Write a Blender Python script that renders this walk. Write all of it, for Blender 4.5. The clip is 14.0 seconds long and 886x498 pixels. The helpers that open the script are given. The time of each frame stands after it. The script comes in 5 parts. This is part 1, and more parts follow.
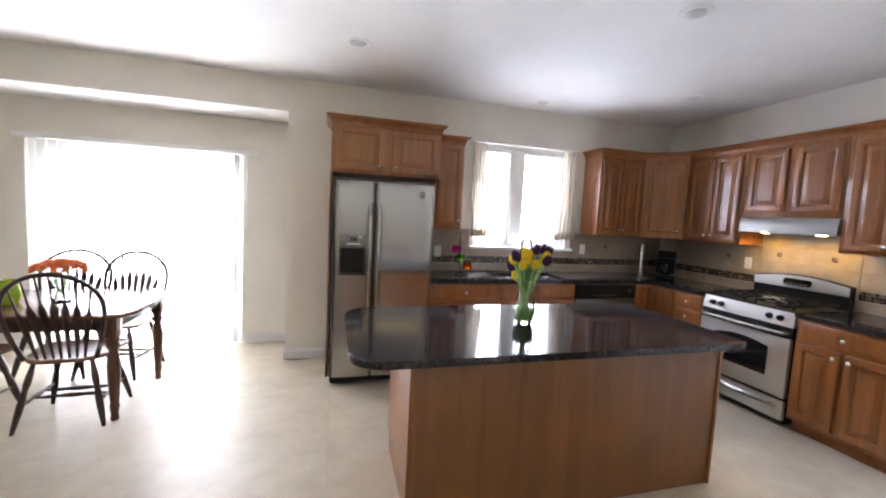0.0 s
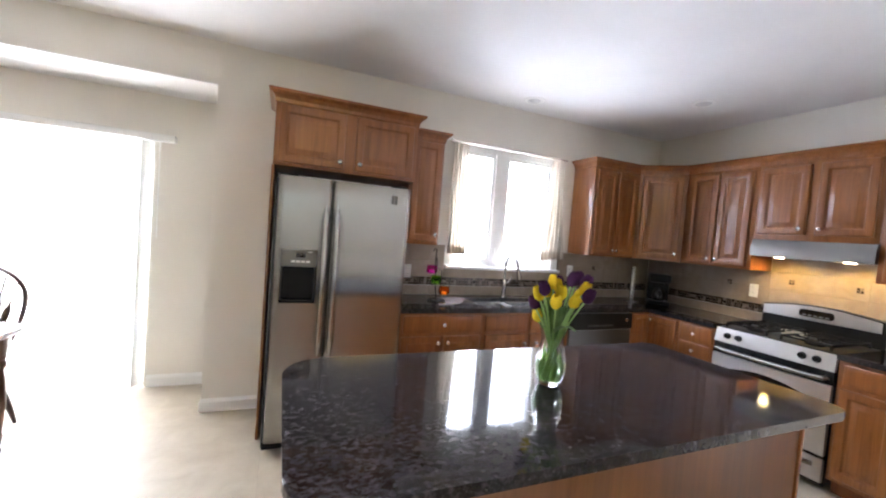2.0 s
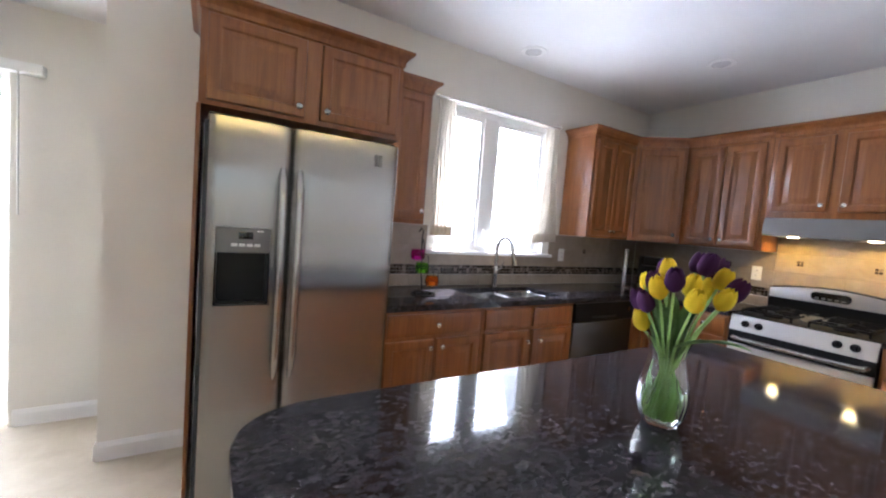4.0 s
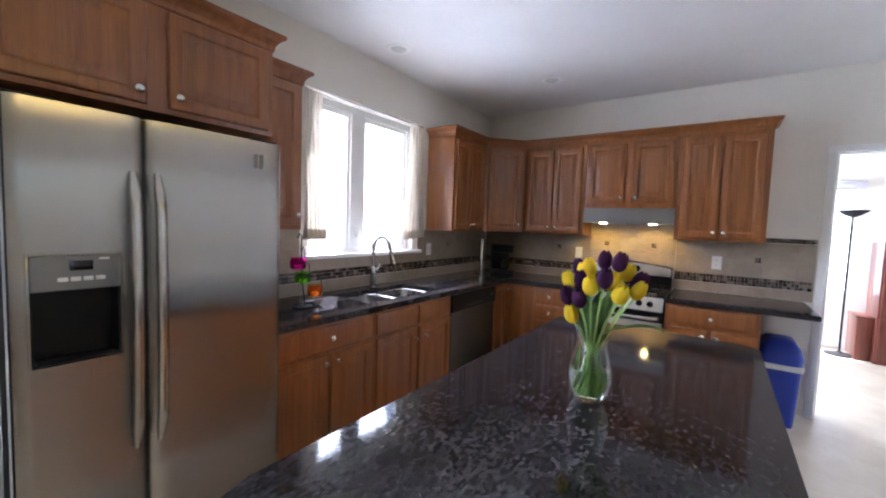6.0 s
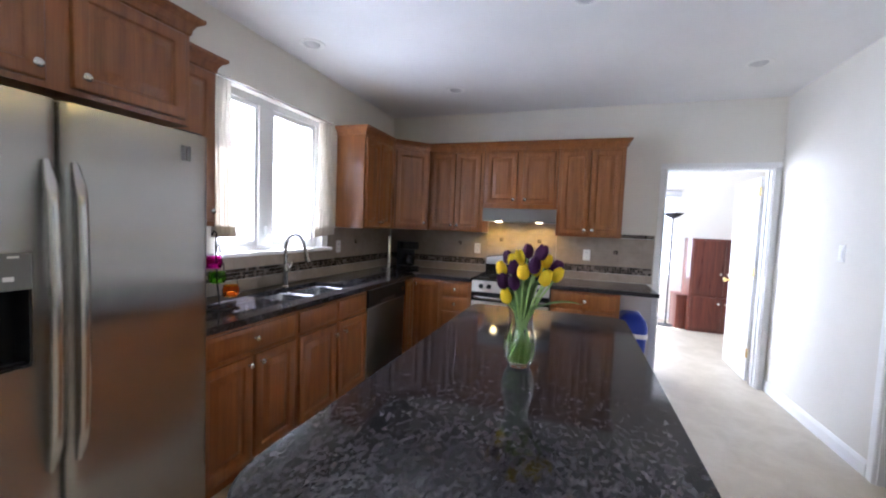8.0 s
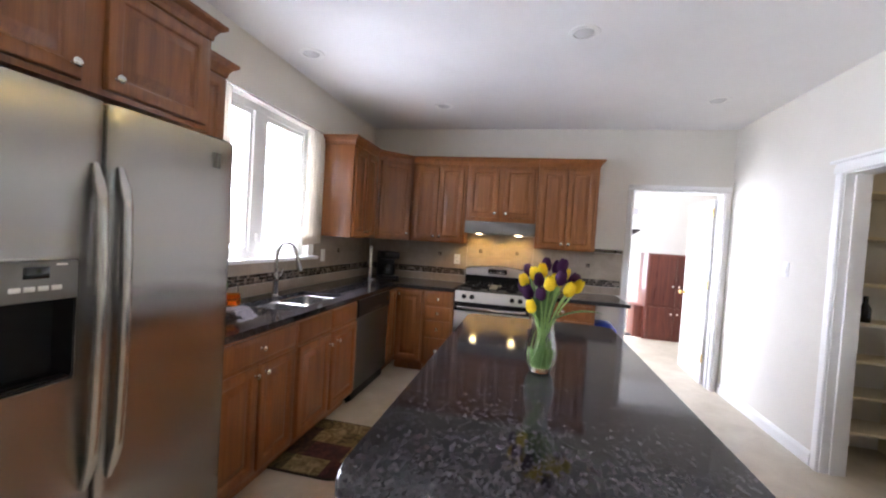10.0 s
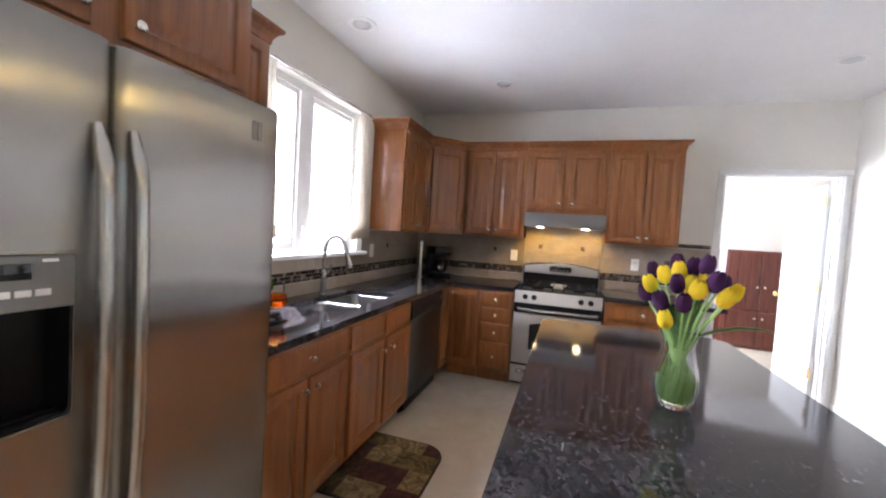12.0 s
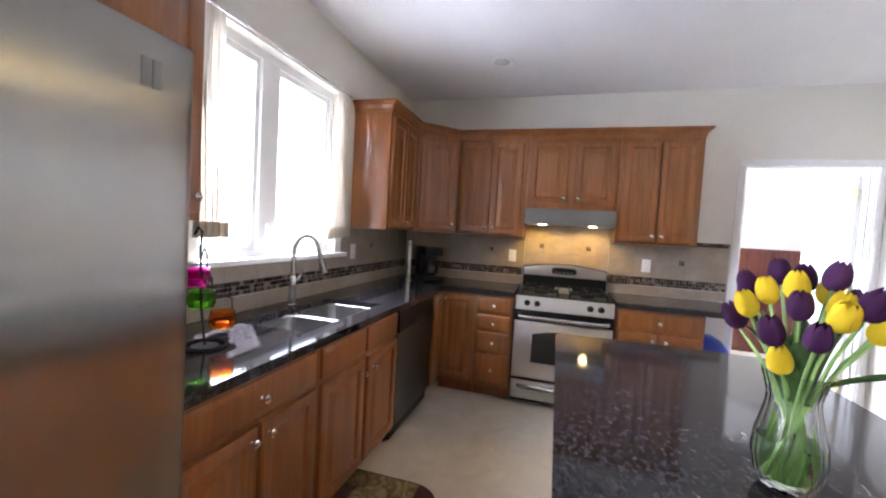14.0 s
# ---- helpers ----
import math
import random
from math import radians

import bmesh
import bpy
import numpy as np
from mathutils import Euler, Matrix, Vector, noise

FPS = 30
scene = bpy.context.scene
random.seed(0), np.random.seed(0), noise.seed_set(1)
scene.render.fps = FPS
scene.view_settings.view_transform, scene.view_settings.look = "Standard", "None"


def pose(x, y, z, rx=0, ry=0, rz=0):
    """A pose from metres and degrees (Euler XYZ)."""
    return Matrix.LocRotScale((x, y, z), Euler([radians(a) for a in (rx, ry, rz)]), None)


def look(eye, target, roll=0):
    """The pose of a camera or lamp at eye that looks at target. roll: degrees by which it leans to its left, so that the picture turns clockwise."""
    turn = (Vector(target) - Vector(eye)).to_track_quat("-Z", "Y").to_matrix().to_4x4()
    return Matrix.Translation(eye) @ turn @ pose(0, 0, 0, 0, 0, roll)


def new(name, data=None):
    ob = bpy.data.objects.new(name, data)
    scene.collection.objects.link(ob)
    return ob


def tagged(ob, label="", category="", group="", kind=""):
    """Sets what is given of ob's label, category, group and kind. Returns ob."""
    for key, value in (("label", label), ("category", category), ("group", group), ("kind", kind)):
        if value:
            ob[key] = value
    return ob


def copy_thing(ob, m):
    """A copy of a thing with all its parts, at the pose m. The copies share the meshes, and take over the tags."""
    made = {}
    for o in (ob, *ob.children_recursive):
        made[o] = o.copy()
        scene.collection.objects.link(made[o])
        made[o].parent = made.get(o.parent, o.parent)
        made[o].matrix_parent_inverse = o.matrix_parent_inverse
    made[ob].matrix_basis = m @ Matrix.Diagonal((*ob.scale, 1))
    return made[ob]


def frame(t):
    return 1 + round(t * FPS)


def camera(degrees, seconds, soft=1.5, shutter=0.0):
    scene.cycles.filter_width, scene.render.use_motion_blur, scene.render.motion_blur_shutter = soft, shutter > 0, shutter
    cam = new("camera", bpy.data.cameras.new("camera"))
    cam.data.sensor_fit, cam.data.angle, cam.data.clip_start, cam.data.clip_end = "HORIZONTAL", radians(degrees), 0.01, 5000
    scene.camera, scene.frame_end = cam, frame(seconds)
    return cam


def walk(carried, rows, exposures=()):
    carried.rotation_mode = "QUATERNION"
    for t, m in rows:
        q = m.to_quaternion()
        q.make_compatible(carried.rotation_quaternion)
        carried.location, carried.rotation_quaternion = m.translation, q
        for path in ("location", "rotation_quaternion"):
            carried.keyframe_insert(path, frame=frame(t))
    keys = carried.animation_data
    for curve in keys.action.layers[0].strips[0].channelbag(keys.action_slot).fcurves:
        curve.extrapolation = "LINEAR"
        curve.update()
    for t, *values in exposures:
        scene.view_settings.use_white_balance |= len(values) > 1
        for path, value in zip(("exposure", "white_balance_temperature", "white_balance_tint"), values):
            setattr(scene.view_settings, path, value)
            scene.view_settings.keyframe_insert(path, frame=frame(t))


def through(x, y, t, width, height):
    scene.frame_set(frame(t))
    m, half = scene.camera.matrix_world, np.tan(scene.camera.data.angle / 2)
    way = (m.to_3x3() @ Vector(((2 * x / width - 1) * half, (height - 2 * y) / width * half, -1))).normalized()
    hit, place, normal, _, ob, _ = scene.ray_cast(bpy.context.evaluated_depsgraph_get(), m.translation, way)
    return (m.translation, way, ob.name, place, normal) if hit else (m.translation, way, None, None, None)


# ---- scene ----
cam = camera(97.0, 14.0, 2.1)
EXPOSURES = [(0, 2.79, 5700, 17), (1.5, 3.0, 5680, 16), (2.2, 3.0, 5680, 16), (4.3, 2.8, 5420, 17), (5, 2.7, 5430, 18), (7.5, 2.58, 5380, 17),
             (8.2, 2.58, 5350, 16), (10.3, 2.76, 5740, 18), (12, 2.88, 5690, 18), (14, 2.93, 5590, 18)]
PATH = [
    (0, (-0.073, 0.009, 1.505), (0.465, 1.928, 1.334), 2.9),
    (0.5, (-0.086, 0.202, 1.508), (0.493, 2.11, 1.346), 4.2),
    (1, (-0.098, 0.394, 1.489), (0.503, 2.297, 1.36), 3.8),
    (1.5, (-0.076, 0.594, 1.489), (0.591, 2.476, 1.375), 4.0),
    (2, (-0.033, 0.772, 1.481), (0.732, 2.618, 1.397), 4.6),
    (2.2, (-0.028, 0.831, 1.501), (0.757, 2.668, 1.4), 4.9),
    (4.3, (-0.066, 1.592, 1.383), (1.068, 3.233, 1.246), 5.0),
    (4.5, (-0.085, 1.652, 1.393), (1.13, 3.235, 1.252), 5.3),
    (5, (-0.136, 1.733, 1.4), (1.239, 3.181, 1.279), 3.6),
    (5.5, (-0.188, 1.745, 1.404), (1.353, 3.013, 1.269), 2.7),
    (6, (-0.25, 1.744, 1.438), (1.38, 2.896, 1.308), 2.0),
    (6.5, (-0.308, 1.778, 1.446), (1.428, 2.764, 1.32), 2.6),
    (7, (-0.378, 1.829, 1.444), (1.459, 2.611, 1.335), 2.3),
    (7.5, (-0.447, 1.855, 1.441), (1.432, 2.533, 1.333), 1.9),
    (8, (-0.495, 1.868, 1.426), (1.395, 2.51, 1.308), 2.3),
    (10.3, (-0.661, 2.195, 1.424), (1.297, 2.6, 1.383), 3.5),
    (10.5, (-0.651, 2.237, 1.414), (1.308, 2.64, 1.384), 3.3),
    (11, (-0.594, 2.309, 1.399), (1.349, 2.778, 1.322), 3.1),
    (11.5, (-0.466, 2.348, 1.393), (1.447, 2.92, 1.277), 3.2),
    (12, (-0.342, 2.393, 1.392), (1.561, 3.002, 1.303), 3.5),
    (12.5, (-0.215, 2.453, 1.393), (1.7, 3.025, 1.308), 4.0),
    (13, (-0.102, 2.51, 1.378), (1.831, 3.016, 1.272), 3.7),
    (13.5, (-0.011, 2.532, 1.384), (1.915, 3.059, 1.27), 3.4),
    (14, (0.051, 2.538, 1.386), (1.97, 3.094, 1.294), 3.3),
]
walk(cam, [(t, look(eye, target, roll)) for t, eye, target, roll in PATH], exposures=EXPOSURES)

# ---- world and light ----
CEIL = 2.722
world = bpy.data.worlds.new("world")
world.use_nodes = True
scene.world = world
SUN_WAY = Vector((-0.42, -0.46, -1.0)).normalized()
wn = world.node_tree.nodes
sky = wn.new("ShaderNodeTexSky")
sky.sky_type, sky.sun_disc = "NISHITA", False
sky.sun_elevation = math.asin(-SUN_WAY.z)
sky.sun_rotation = math.atan2(-SUN_WAY.x, -SUN_WAY.y)
world.node_tree.links.new(sky.outputs[0], wn["Background"].inputs[0])
wn["Background"].inputs[1].default_value = 0.05


def lamp(name, kind, m, energy, color=(1, 1, 1), **more):
    data = bpy.data.lights.new(name, kind)
    data.energy, data.color = energy, color
    if kind == "AREA":
        data.shape, data.size, data.size_y = "RECTANGLE", more["size"][0], more["size"][1]
    if kind == "SUN":
        data.angle = radians(0.5)
    if kind == "POINT":
        data.shadow_soft_size = 0.06
    if kind == "SPOT":
        data.spot_size, data.spot_blend, data.shadow_soft_size = radians(more["cone"]), 0.6, 0.02
    ob = new(name, data)
    ob.matrix_world = m
    return ob


lamp("sun", "SUN", look((0, 0, 8), Vector((0, 0, 8)) + SUN_WAY), 5.0, (1, 0.95, 0.88))
lamp("patio_daylight", "AREA", look((-1.95, 4.86, 1.05), (-1.95, 0, 0.9)), 25, (1.0, 0.965, 0.88), size=(1.8, 2.0))
lamp("window_daylight", "AREA", look((1.985, 4.62, 1.84), (1.985, 0, 0.1)), 15, (0.96, 0.98, 1), size=(1.3, 1.2))
lamp("office_daylight_fill", "AREA", look((7.15, 0.965, 1.4), (0, 0.965, 1.2)), 1.5, (0.88, 0.94, 1), size=(1.25, 1.4))
# extra lamp at an unseen north opening, added to brighten the office
lamp("office_daylight_fill", "AREA", look((5.9, 2.62, 1.4), (5.9, 0, 1.2)), 21, (0.95, 0.97, 1), size=(1.5, 1.5))
# unseen warm fill, added to light the fronts that face south
lamp("family_room_fill", "AREA", look((-1.3, -3.9, 1.4), (-1.3, 3, 1.4)), 0.2, (1, 0.86, 0.64), size=(2.4, 1.6))
for hy in (2.25, 2.68):
    lamp("hood_bulb", "SPOT", look((3.73, hy, 1.492), (3.79, hy, 0)), 2.9, (1, 0.58, 0.09), cone=165)
lamp("pantry_bulb", "POINT", Matrix.Translation((2.0, -0.6, 2.45)), 0.45, (1, 0.7, 0.32))

# ---- materials ----
def shader(name, color=(0.8, 0.8, 0.8), rough=0.5, metal=0.0, **more):
    m = bpy.data.materials.new(name)
    m.use_nodes = True
    b = m.node_tree.nodes["Principled BSDF"]
    b.inputs["Base Color"].default_value = (*color, 1)
    b.inputs["Roughness"].default_value, b.inputs["Metallic"].default_value = rough, metal
    for key, value in more.items():
        b.inputs[key.replace("_", " ")].default_value = value
    return m


def coords(m, scale=(1, 1, 1), jitter=True):
    """Object coordinates, shifted by each object's own random number."""
    nt = m.node_tree
    tc, mp = nt.nodes.new("ShaderNodeTexCoord"), nt.nodes.new("ShaderNodeMapping")
    mp.inputs["Scale"].default_value = scale
    if jitter:
        info, mul = nt.nodes.new("ShaderNodeObjectInfo"), nt.nodes.new("ShaderNodeMath")
        mul.operation, mul.inputs[1].default_value = "MULTIPLY", 13.7
        nt.links.new(info.outputs["Random"], mul.inputs[0])
        nt.links.new(mul.outputs[0], mp.inputs["Location"])
    nt.links.new(tc.outputs["Object"], mp.inputs["Vector"])
    return mp.outputs[0]


def noise_tex(m, vec, scale, detail=4.0, rough=0.55, distortion=0.0):
    n = m.node_tree.nodes.new("ShaderNodeTexNoise")
    n.inputs["Scale"].default_value, n.inputs["Detail"].default_value = scale, detail
    n.inputs["Roughness"].default_value, n.inputs["Distortion"].default_value = rough, distortion
    m.node_tree.links.new(vec, n.inputs["Vector"])
    return n.outputs[0]


def ramp(m, fac, stops):
    r = m.node_tree.nodes.new("ShaderNodeValToRGB")
    e = r.color_ramp.elements
    while len(e) < len(stops):
        e.new(0.5)
    for el, (p, c) in zip(e, stops):
        el.position, el.color = p, (*c, 1)
    m.node_tree.links.new(fac, r.inputs[0])
    return r.outputs[0]


def mix(m, fac, a, b, mode="MIX"):
    n = m.node_tree.nodes.new("ShaderNodeMix")
    n.data_type, n.blend_type = "RGBA", mode
    for sock, v in ((n.inputs[0], fac), (n.inputs[6], a), (n.inputs[7], b)):
        if isinstance(v, bpy.types.NodeSocket):
            m.node_tree.links.new(v, sock)
        else:
            sock.default_value = v if isinstance(v, float) else (*v, 1)
    return n.outputs[2]


def put(m, socket, out):
    m.node_tree.links.new(out, m.node_tree.nodes["Principled BSDF"].inputs[socket])


def bump(m, height, strength=0.2, distance=0.01):
    n = m.node_tree.nodes.new("ShaderNodeBump")
    n.inputs["Strength"].default_value, n.inputs["Distance"].default_value = strength, distance
    m.node_tree.links.new(height, n.inputs["Height"])
    put(m, "Normal", n.outputs[0])


def rough_of(m, fac, low, high):
    n = m.node_tree.nodes.new("ShaderNodeMapRange")
    n.inputs["To Min"].default_value, n.inputs["To Max"].default_value = low, high
    m.node_tree.links.new(fac, n.inputs[0])
    put(m, "Roughness", n.outputs[0])


def painted(name, color, rough=0.6, spread=0.04, grain=250):
    m = shader(name, color, rough)
    v = coords(m, jitter=False)
    big = noise_tex(m, v, 1.3, 3)
    c0, c1 = [c * (1 - spread) for c in color], [min(1, c * (1 + spread)) for c in color]
    put(m, "Base Color", ramp(m, big, [(0.3, c0), (0.7, c1)]))
    bump(m, noise_tex(m, v, grain, 2), 0.08, 0.002)
    return m


def wood(name, dark, mid, light, rough=0.32, grain=(26, 26, 1.6), coat=0.25):
    m = shader(name, mid, rough, Coat_Weight=coat, Coat_Roughness=0.15)
    v = coords(m, grain)
    streak = noise_tex(m, v, 1.0, 6, 0.6, 0.8)
    fine = noise_tex(m, coords(m, (grain[0] * 9, grain[1] * 9, grain[2] * 3)), 1.0, 3)
    cloud = noise_tex(m, coords(m, (2.2, 2.2, 1.2)), 1.0, 2)
    c = ramp(m, streak, [(0.28, dark), (0.5, mid), (0.74, light)])
    c = mix(m, 0.2, c, ramp(m, fine, [(0.35, dark), (0.6, light)]), "MIX")
    c = mix(m, 0.5, c, ramp(m, cloud, [(0.3, (0.72, 0.7, 0.68)), (0.7, (1, 1, 1))]), "MULTIPLY")
    put(m, "Base Color", c)
    rough_of(m, streak, rough - 0.06, rough + 0.1)
    bump(m, fine, 0.12, 0.001)
    return m


def steel(name, color=(0.36, 0.35, 0.335), rough=0.28, aniso=1.0, wave=0.0):
    m = shader(name, color, rough, 1.0, Anisotropic=aniso)
    tg = m.node_tree.nodes.new("ShaderNodeTangent")
    tg.direction_type, tg.axis = "RADIAL", "Z"
    put(m, "Tangent", tg.outputs[0])
    if wave:
        # gently rippled sheet, brushed so that it spreads light sideways
        nt = m.node_tree
        shine = nt.nodes.new("ShaderNodeBsdfAnisotropic")
        shine.inputs["Roughness"].default_value, shine.inputs["Anisotropy"].default_value = rough, aniso
        tint = ramp(m, noise_tex(m, coords(m, (260, 260, 1.5)), 1.0, 2), [(0.3, [c * 0.985 for c in color]), (0.7, [c * 1.015 for c in color])])
        bump(m, noise_tex(m, coords(m), 2.6, 1, 0.4), 1.0, wave)
        nt.links.new(tint, shine.inputs["Color"])
        nt.links.new(tg.outputs[0], shine.inputs["Tangent"])
        nt.links.new(nt.nodes["Bump"].outputs[0], shine.inputs["Normal"])
        nt.links.new(shine.outputs[0], nt.nodes["Material Output"].inputs[0])
    return m


def granite(name):
    """Polished dark stone with drifting grey-mauve flakes a few centimetres long and fine dark grit."""
    m = shader(name, (0.03, 0.028, 0.03), 0.07, Specular_IOR_Level=0.42)
    v = coords(m, (1.0, 1.5, 1.0), jitter=False)
    flake = noise_tex(m, v, 46, 7, 0.72, 0.25)
    grit = noise_tex(m, v, 170, 3, 0.6)
    cloud = noise_tex(m, v, 5, 3, 0.6, 0.5)
    c = ramp(m, flake, [(0.36, (0.009, 0.008, 0.0095)), (0.48, (0.024, 0.0215, 0.024)), (0.60, (0.062, 0.056, 0.060)), (0.76, (0.15, 0.138, 0.142))])
    c = mix(m, ramp(m, cloud, [(0.34, (0.45, 0.45, 0.45)), (0.62, (0, 0, 0))]), c, (0.020, 0.018, 0.021))
    c = mix(m, ramp(m, grit, [(0.28, (0.55, 0.55, 0.55)), (0.46, (0, 0, 0))]), c, (0.010, 0.009, 0.011))
    put(m, "Base Color", c)
    rough_of(m, grit, 0.045, 0.10)
    return m


def tile_mat(name, dark, light, rough=0.3, scale=7.0, vary=0.2):
    m = shader(name, light, rough)
    v = coords(m)
    big = noise_tex(m, v, scale, 5, 0.6, 0.5)
    c = ramp(m, big, [(0.3, dark), (0.7, light)])
    info = m.node_tree.nodes.new("ShaderNodeObjectInfo")
    c = mix(m, 0.5, c, ramp(m, info.outputs["Random"], [(0.0, (1 - vary, 1 - vary, 1 - vary)), (1.0, (1, 1, 1))]), "MULTIPLY")
    put(m, "Base Color", c)
    rough_of(m, noise_tex(m, v, 40, 3), rough - 0.06, rough + 0.1)
    bump(m, noise_tex(m, v, 60, 4), 0.05, 0.002)
    return m


def glass_mat(name, color=(1, 1, 1), ior=1.45, rough=0.0):
    return shader(name, color, rough, 0, Transmission_Weight=1.0, IOR=ior)


def cloth(name, color, through=0.0):
    m = shader(name, color, 0.9)
    v = coords(m, jitter=False)
    put(m, "Base Color", ramp(m, noise_tex(m, v, 6, 3), [(0.3, [c * 0.9 for c in color]), (0.7, color)]))
    bump(m, noise_tex(m, v, 700, 2), 0.1, 0.001)
    if through:
        nt = m.node_tree
        tr, mx = nt.nodes.new("ShaderNodeBsdfTranslucent"), nt.nodes.new("ShaderNodeMixShader")
        tr.inputs[0].default_value = (*color, 1)
        mx.inputs[0].default_value = through
        nt.links.new(nt.nodes["Principled BSDF"].outputs[0], mx.inputs[1])
        nt.links.new(tr.outputs[0], mx.inputs[2])
        nt.links.new(mx.outputs[0], nt.nodes["Material Output"].inputs[0])
    return m


def glow(name, color, strength):
    return shader(name, (0.9, 0.9, 0.9), 0.4, 0, Emission_Color=(*color, 1), Emission_Strength=strength)


WALL = painted("wall_paint", (0.73, 0.70, 0.635))
CEILP = painted("ceiling_paint", (0.80, 0.795, 0.79), 0.8)
TRIM = painted("trim_paint", (0.80, 0.795, 0.78), 0.35, 0.02, 90)
OAK = wood("stained_oak", (0.165, 0.052, 0.0105), (0.255, 0.087, 0.0175), (0.335, 0.125, 0.029), 0.34, (22, 22, 1.4), 0.4)
PANELW = wood("oak_veneer", (0.145, 0.056, 0.014), (0.195, 0.078, 0.021), (0.245, 0.099, 0.028), 0.42, (11, 11, 0.7), 0.1)
DARKW = wood("dark_walnut", (0.025, 0.012, 0.008), (0.055, 0.026, 0.016), (0.10, 0.05, 0.03), 0.3)
TABLEW = wood("table_wood", (0.07, 0.032, 0.018), (0.14, 0.065, 0.036), (0.2, 0.1, 0.06), 0.22, (3, 26, 26), 0.5)
SEATW = wood("seat_wood", (0.16, 0.07, 0.035), (0.26, 0.125, 0.07), (0.34, 0.18, 0.1), 0.35, (20, 2, 20))
MAHOG = wood("mahogany", (0.05, 0.012, 0.008), (0.11, 0.026, 0.016), (0.17, 0.045, 0.026), 0.28)
STEEL = steel("brushed_steel", (0.355, 0.341, 0.32), 0.24, -0.77, 0.003)
STEELH = steel("brushed_steel_bar", (0.44, 0.43, 0.41), 0.26)
RSTEEL = steel("range_steel", (0.62, 0.61, 0.59), 0.36, 0.3)
DSTEEL = steel("dishwasher_steel", (0.14, 0.135, 0.13), 0.32, 0.4)
SINKS = shader("sink_steel", (0.40, 0.40, 0.395), 0.27, 0.97)
NICKEL = shader("satin_nickel", (0.72, 0.7, 0.66), 0.25, 1.0)
BRASS = shader("polished_brass", (0.78, 0.55, 0.2), 0.25, 1.0)
BLACK = painted("black_enamel", (0.009, 0.009, 0.010), 0.35, 0.2)
BLACK.node_tree.nodes["Principled BSDF"].inputs["Specular IOR Level"].default_value = 0.18
IRON = painted("cast_iron", (0.014, 0.014, 0.014), 0.6, 0.3, 400)
IRON.node_tree.nodes["Principled BSDF"].inputs["Specular IOR Level"].default_value = 0.2
BLACKGL = shader("black_glass", (0.01, 0.01, 0.011), 0.05, Specular_IOR_Level=0.6)
DARKSIDE = painted("dark_grey_steel", (0.03, 0.03, 0.032), 0.5, 0.1)
GREYPL = painted("grey_plastic", (0.19, 0.19, 0.185), 0.45, 0.04)
WHITEPL = painted("white_plastic", (0.82, 0.82, 0.8), 0.4, 0.02)
GRAN = granite("dark_granite")
FLOORT = tile_mat("cream_floor_tile", (0.47, 0.41, 0.31), (0.58, 0.52, 0.415), 0.4, 5.0, 0.02)
GROUT = painted("seam", (0.40, 0.36, 0.29), 0.7)
SPLASH = tile_mat("tan_wall_tile", (0.265, 0.215, 0.165), (0.35, 0.29, 0.228), 0.38, 9.0, 0.1)
SPGROUT = painted("wall_grout", (0.285, 0.235, 0.18), 0.9)
BANDGROUT = painted("band_grout", (0.25, 0.22, 0.185), 0.9)
MOSAIC = tile_mat("mosaic_tile", (0.03, 0.022, 0.018), (0.17, 0.13, 0.105), 0.15, 1.0)
CURTAIN = cloth("cream_curtain", (0.58, 0.53, 0.45), 0.2)
HEM = cloth("tan_hem", (0.55, 0.49, 0.40), 0.2)
VANE = cloth("white_blind", (0.88, 0.88, 0.86), 0.65)
GLASS = glass_mat("clear_glass")
PANE = glass_mat("window_pane", (1, 1, 1), 1.02)
BULB = glow("warm_bulb", (1.0, 0.72, 0.35), 5.0)
ROOMLAMP = glow("unseen_warm_lens", (1.0, 0.72, 0.20), 5.5)

# ---- mesh helpers ----
def finish(bm, smooth=True, angle=40):
    bmesh.ops.recalc_face_normals(bm, faces=bm.faces)
    if smooth:
        for f in bm.faces:
            f.smooth = True
        for e in bm.edges:
            if len(e.link_faces) != 2 or e.calc_face_angle(0) > radians(angle):
                e.smooth = False


def part(name, bm, material, parent=None, label="", smooth=True):
    """Links a bmesh as one mesh object under a thing or a part."""
    finish(bm, smooth)
    me = bpy.data.meshes.new(name)
    bm.to_mesh(me)
    bm.free()
    me.materials.append(material)
    ob = new(name, me)
    if parent:
        ob.parent = parent
    if label:
        tagged(ob, label)
    return ob


def thing(name, m, label, category, group="", kind=""):
    ob = new(name)
    ob.empty_display_size = 0.1
    ob.matrix_world = m
    return tagged(ob, label, category, group, kind)


def box(x0, x1, y0, y1, z0, z1, bev=0.0, bm=None, seg=2):
    bm = bm or bmesh.new()
    vs = [bm.verts.new((x, y, z)) for x in (x0, x1) for y in (y0, y1) for z in (z0, z1)]
    fs = [bm.faces.new([vs[i] for i in q]) for q in ((0, 1, 3, 2), (4, 6, 7, 5), (0, 4, 5, 1), (2, 3, 7, 6), (0, 2, 6, 4), (1, 5, 7, 3))]
    if bev:
        es = list({e for f in fs for e in f.edges})
        bmesh.ops.bevel(bm, geom=es, offset=bev, segments=seg, profile=0.5, affect="EDGES")
    return bm


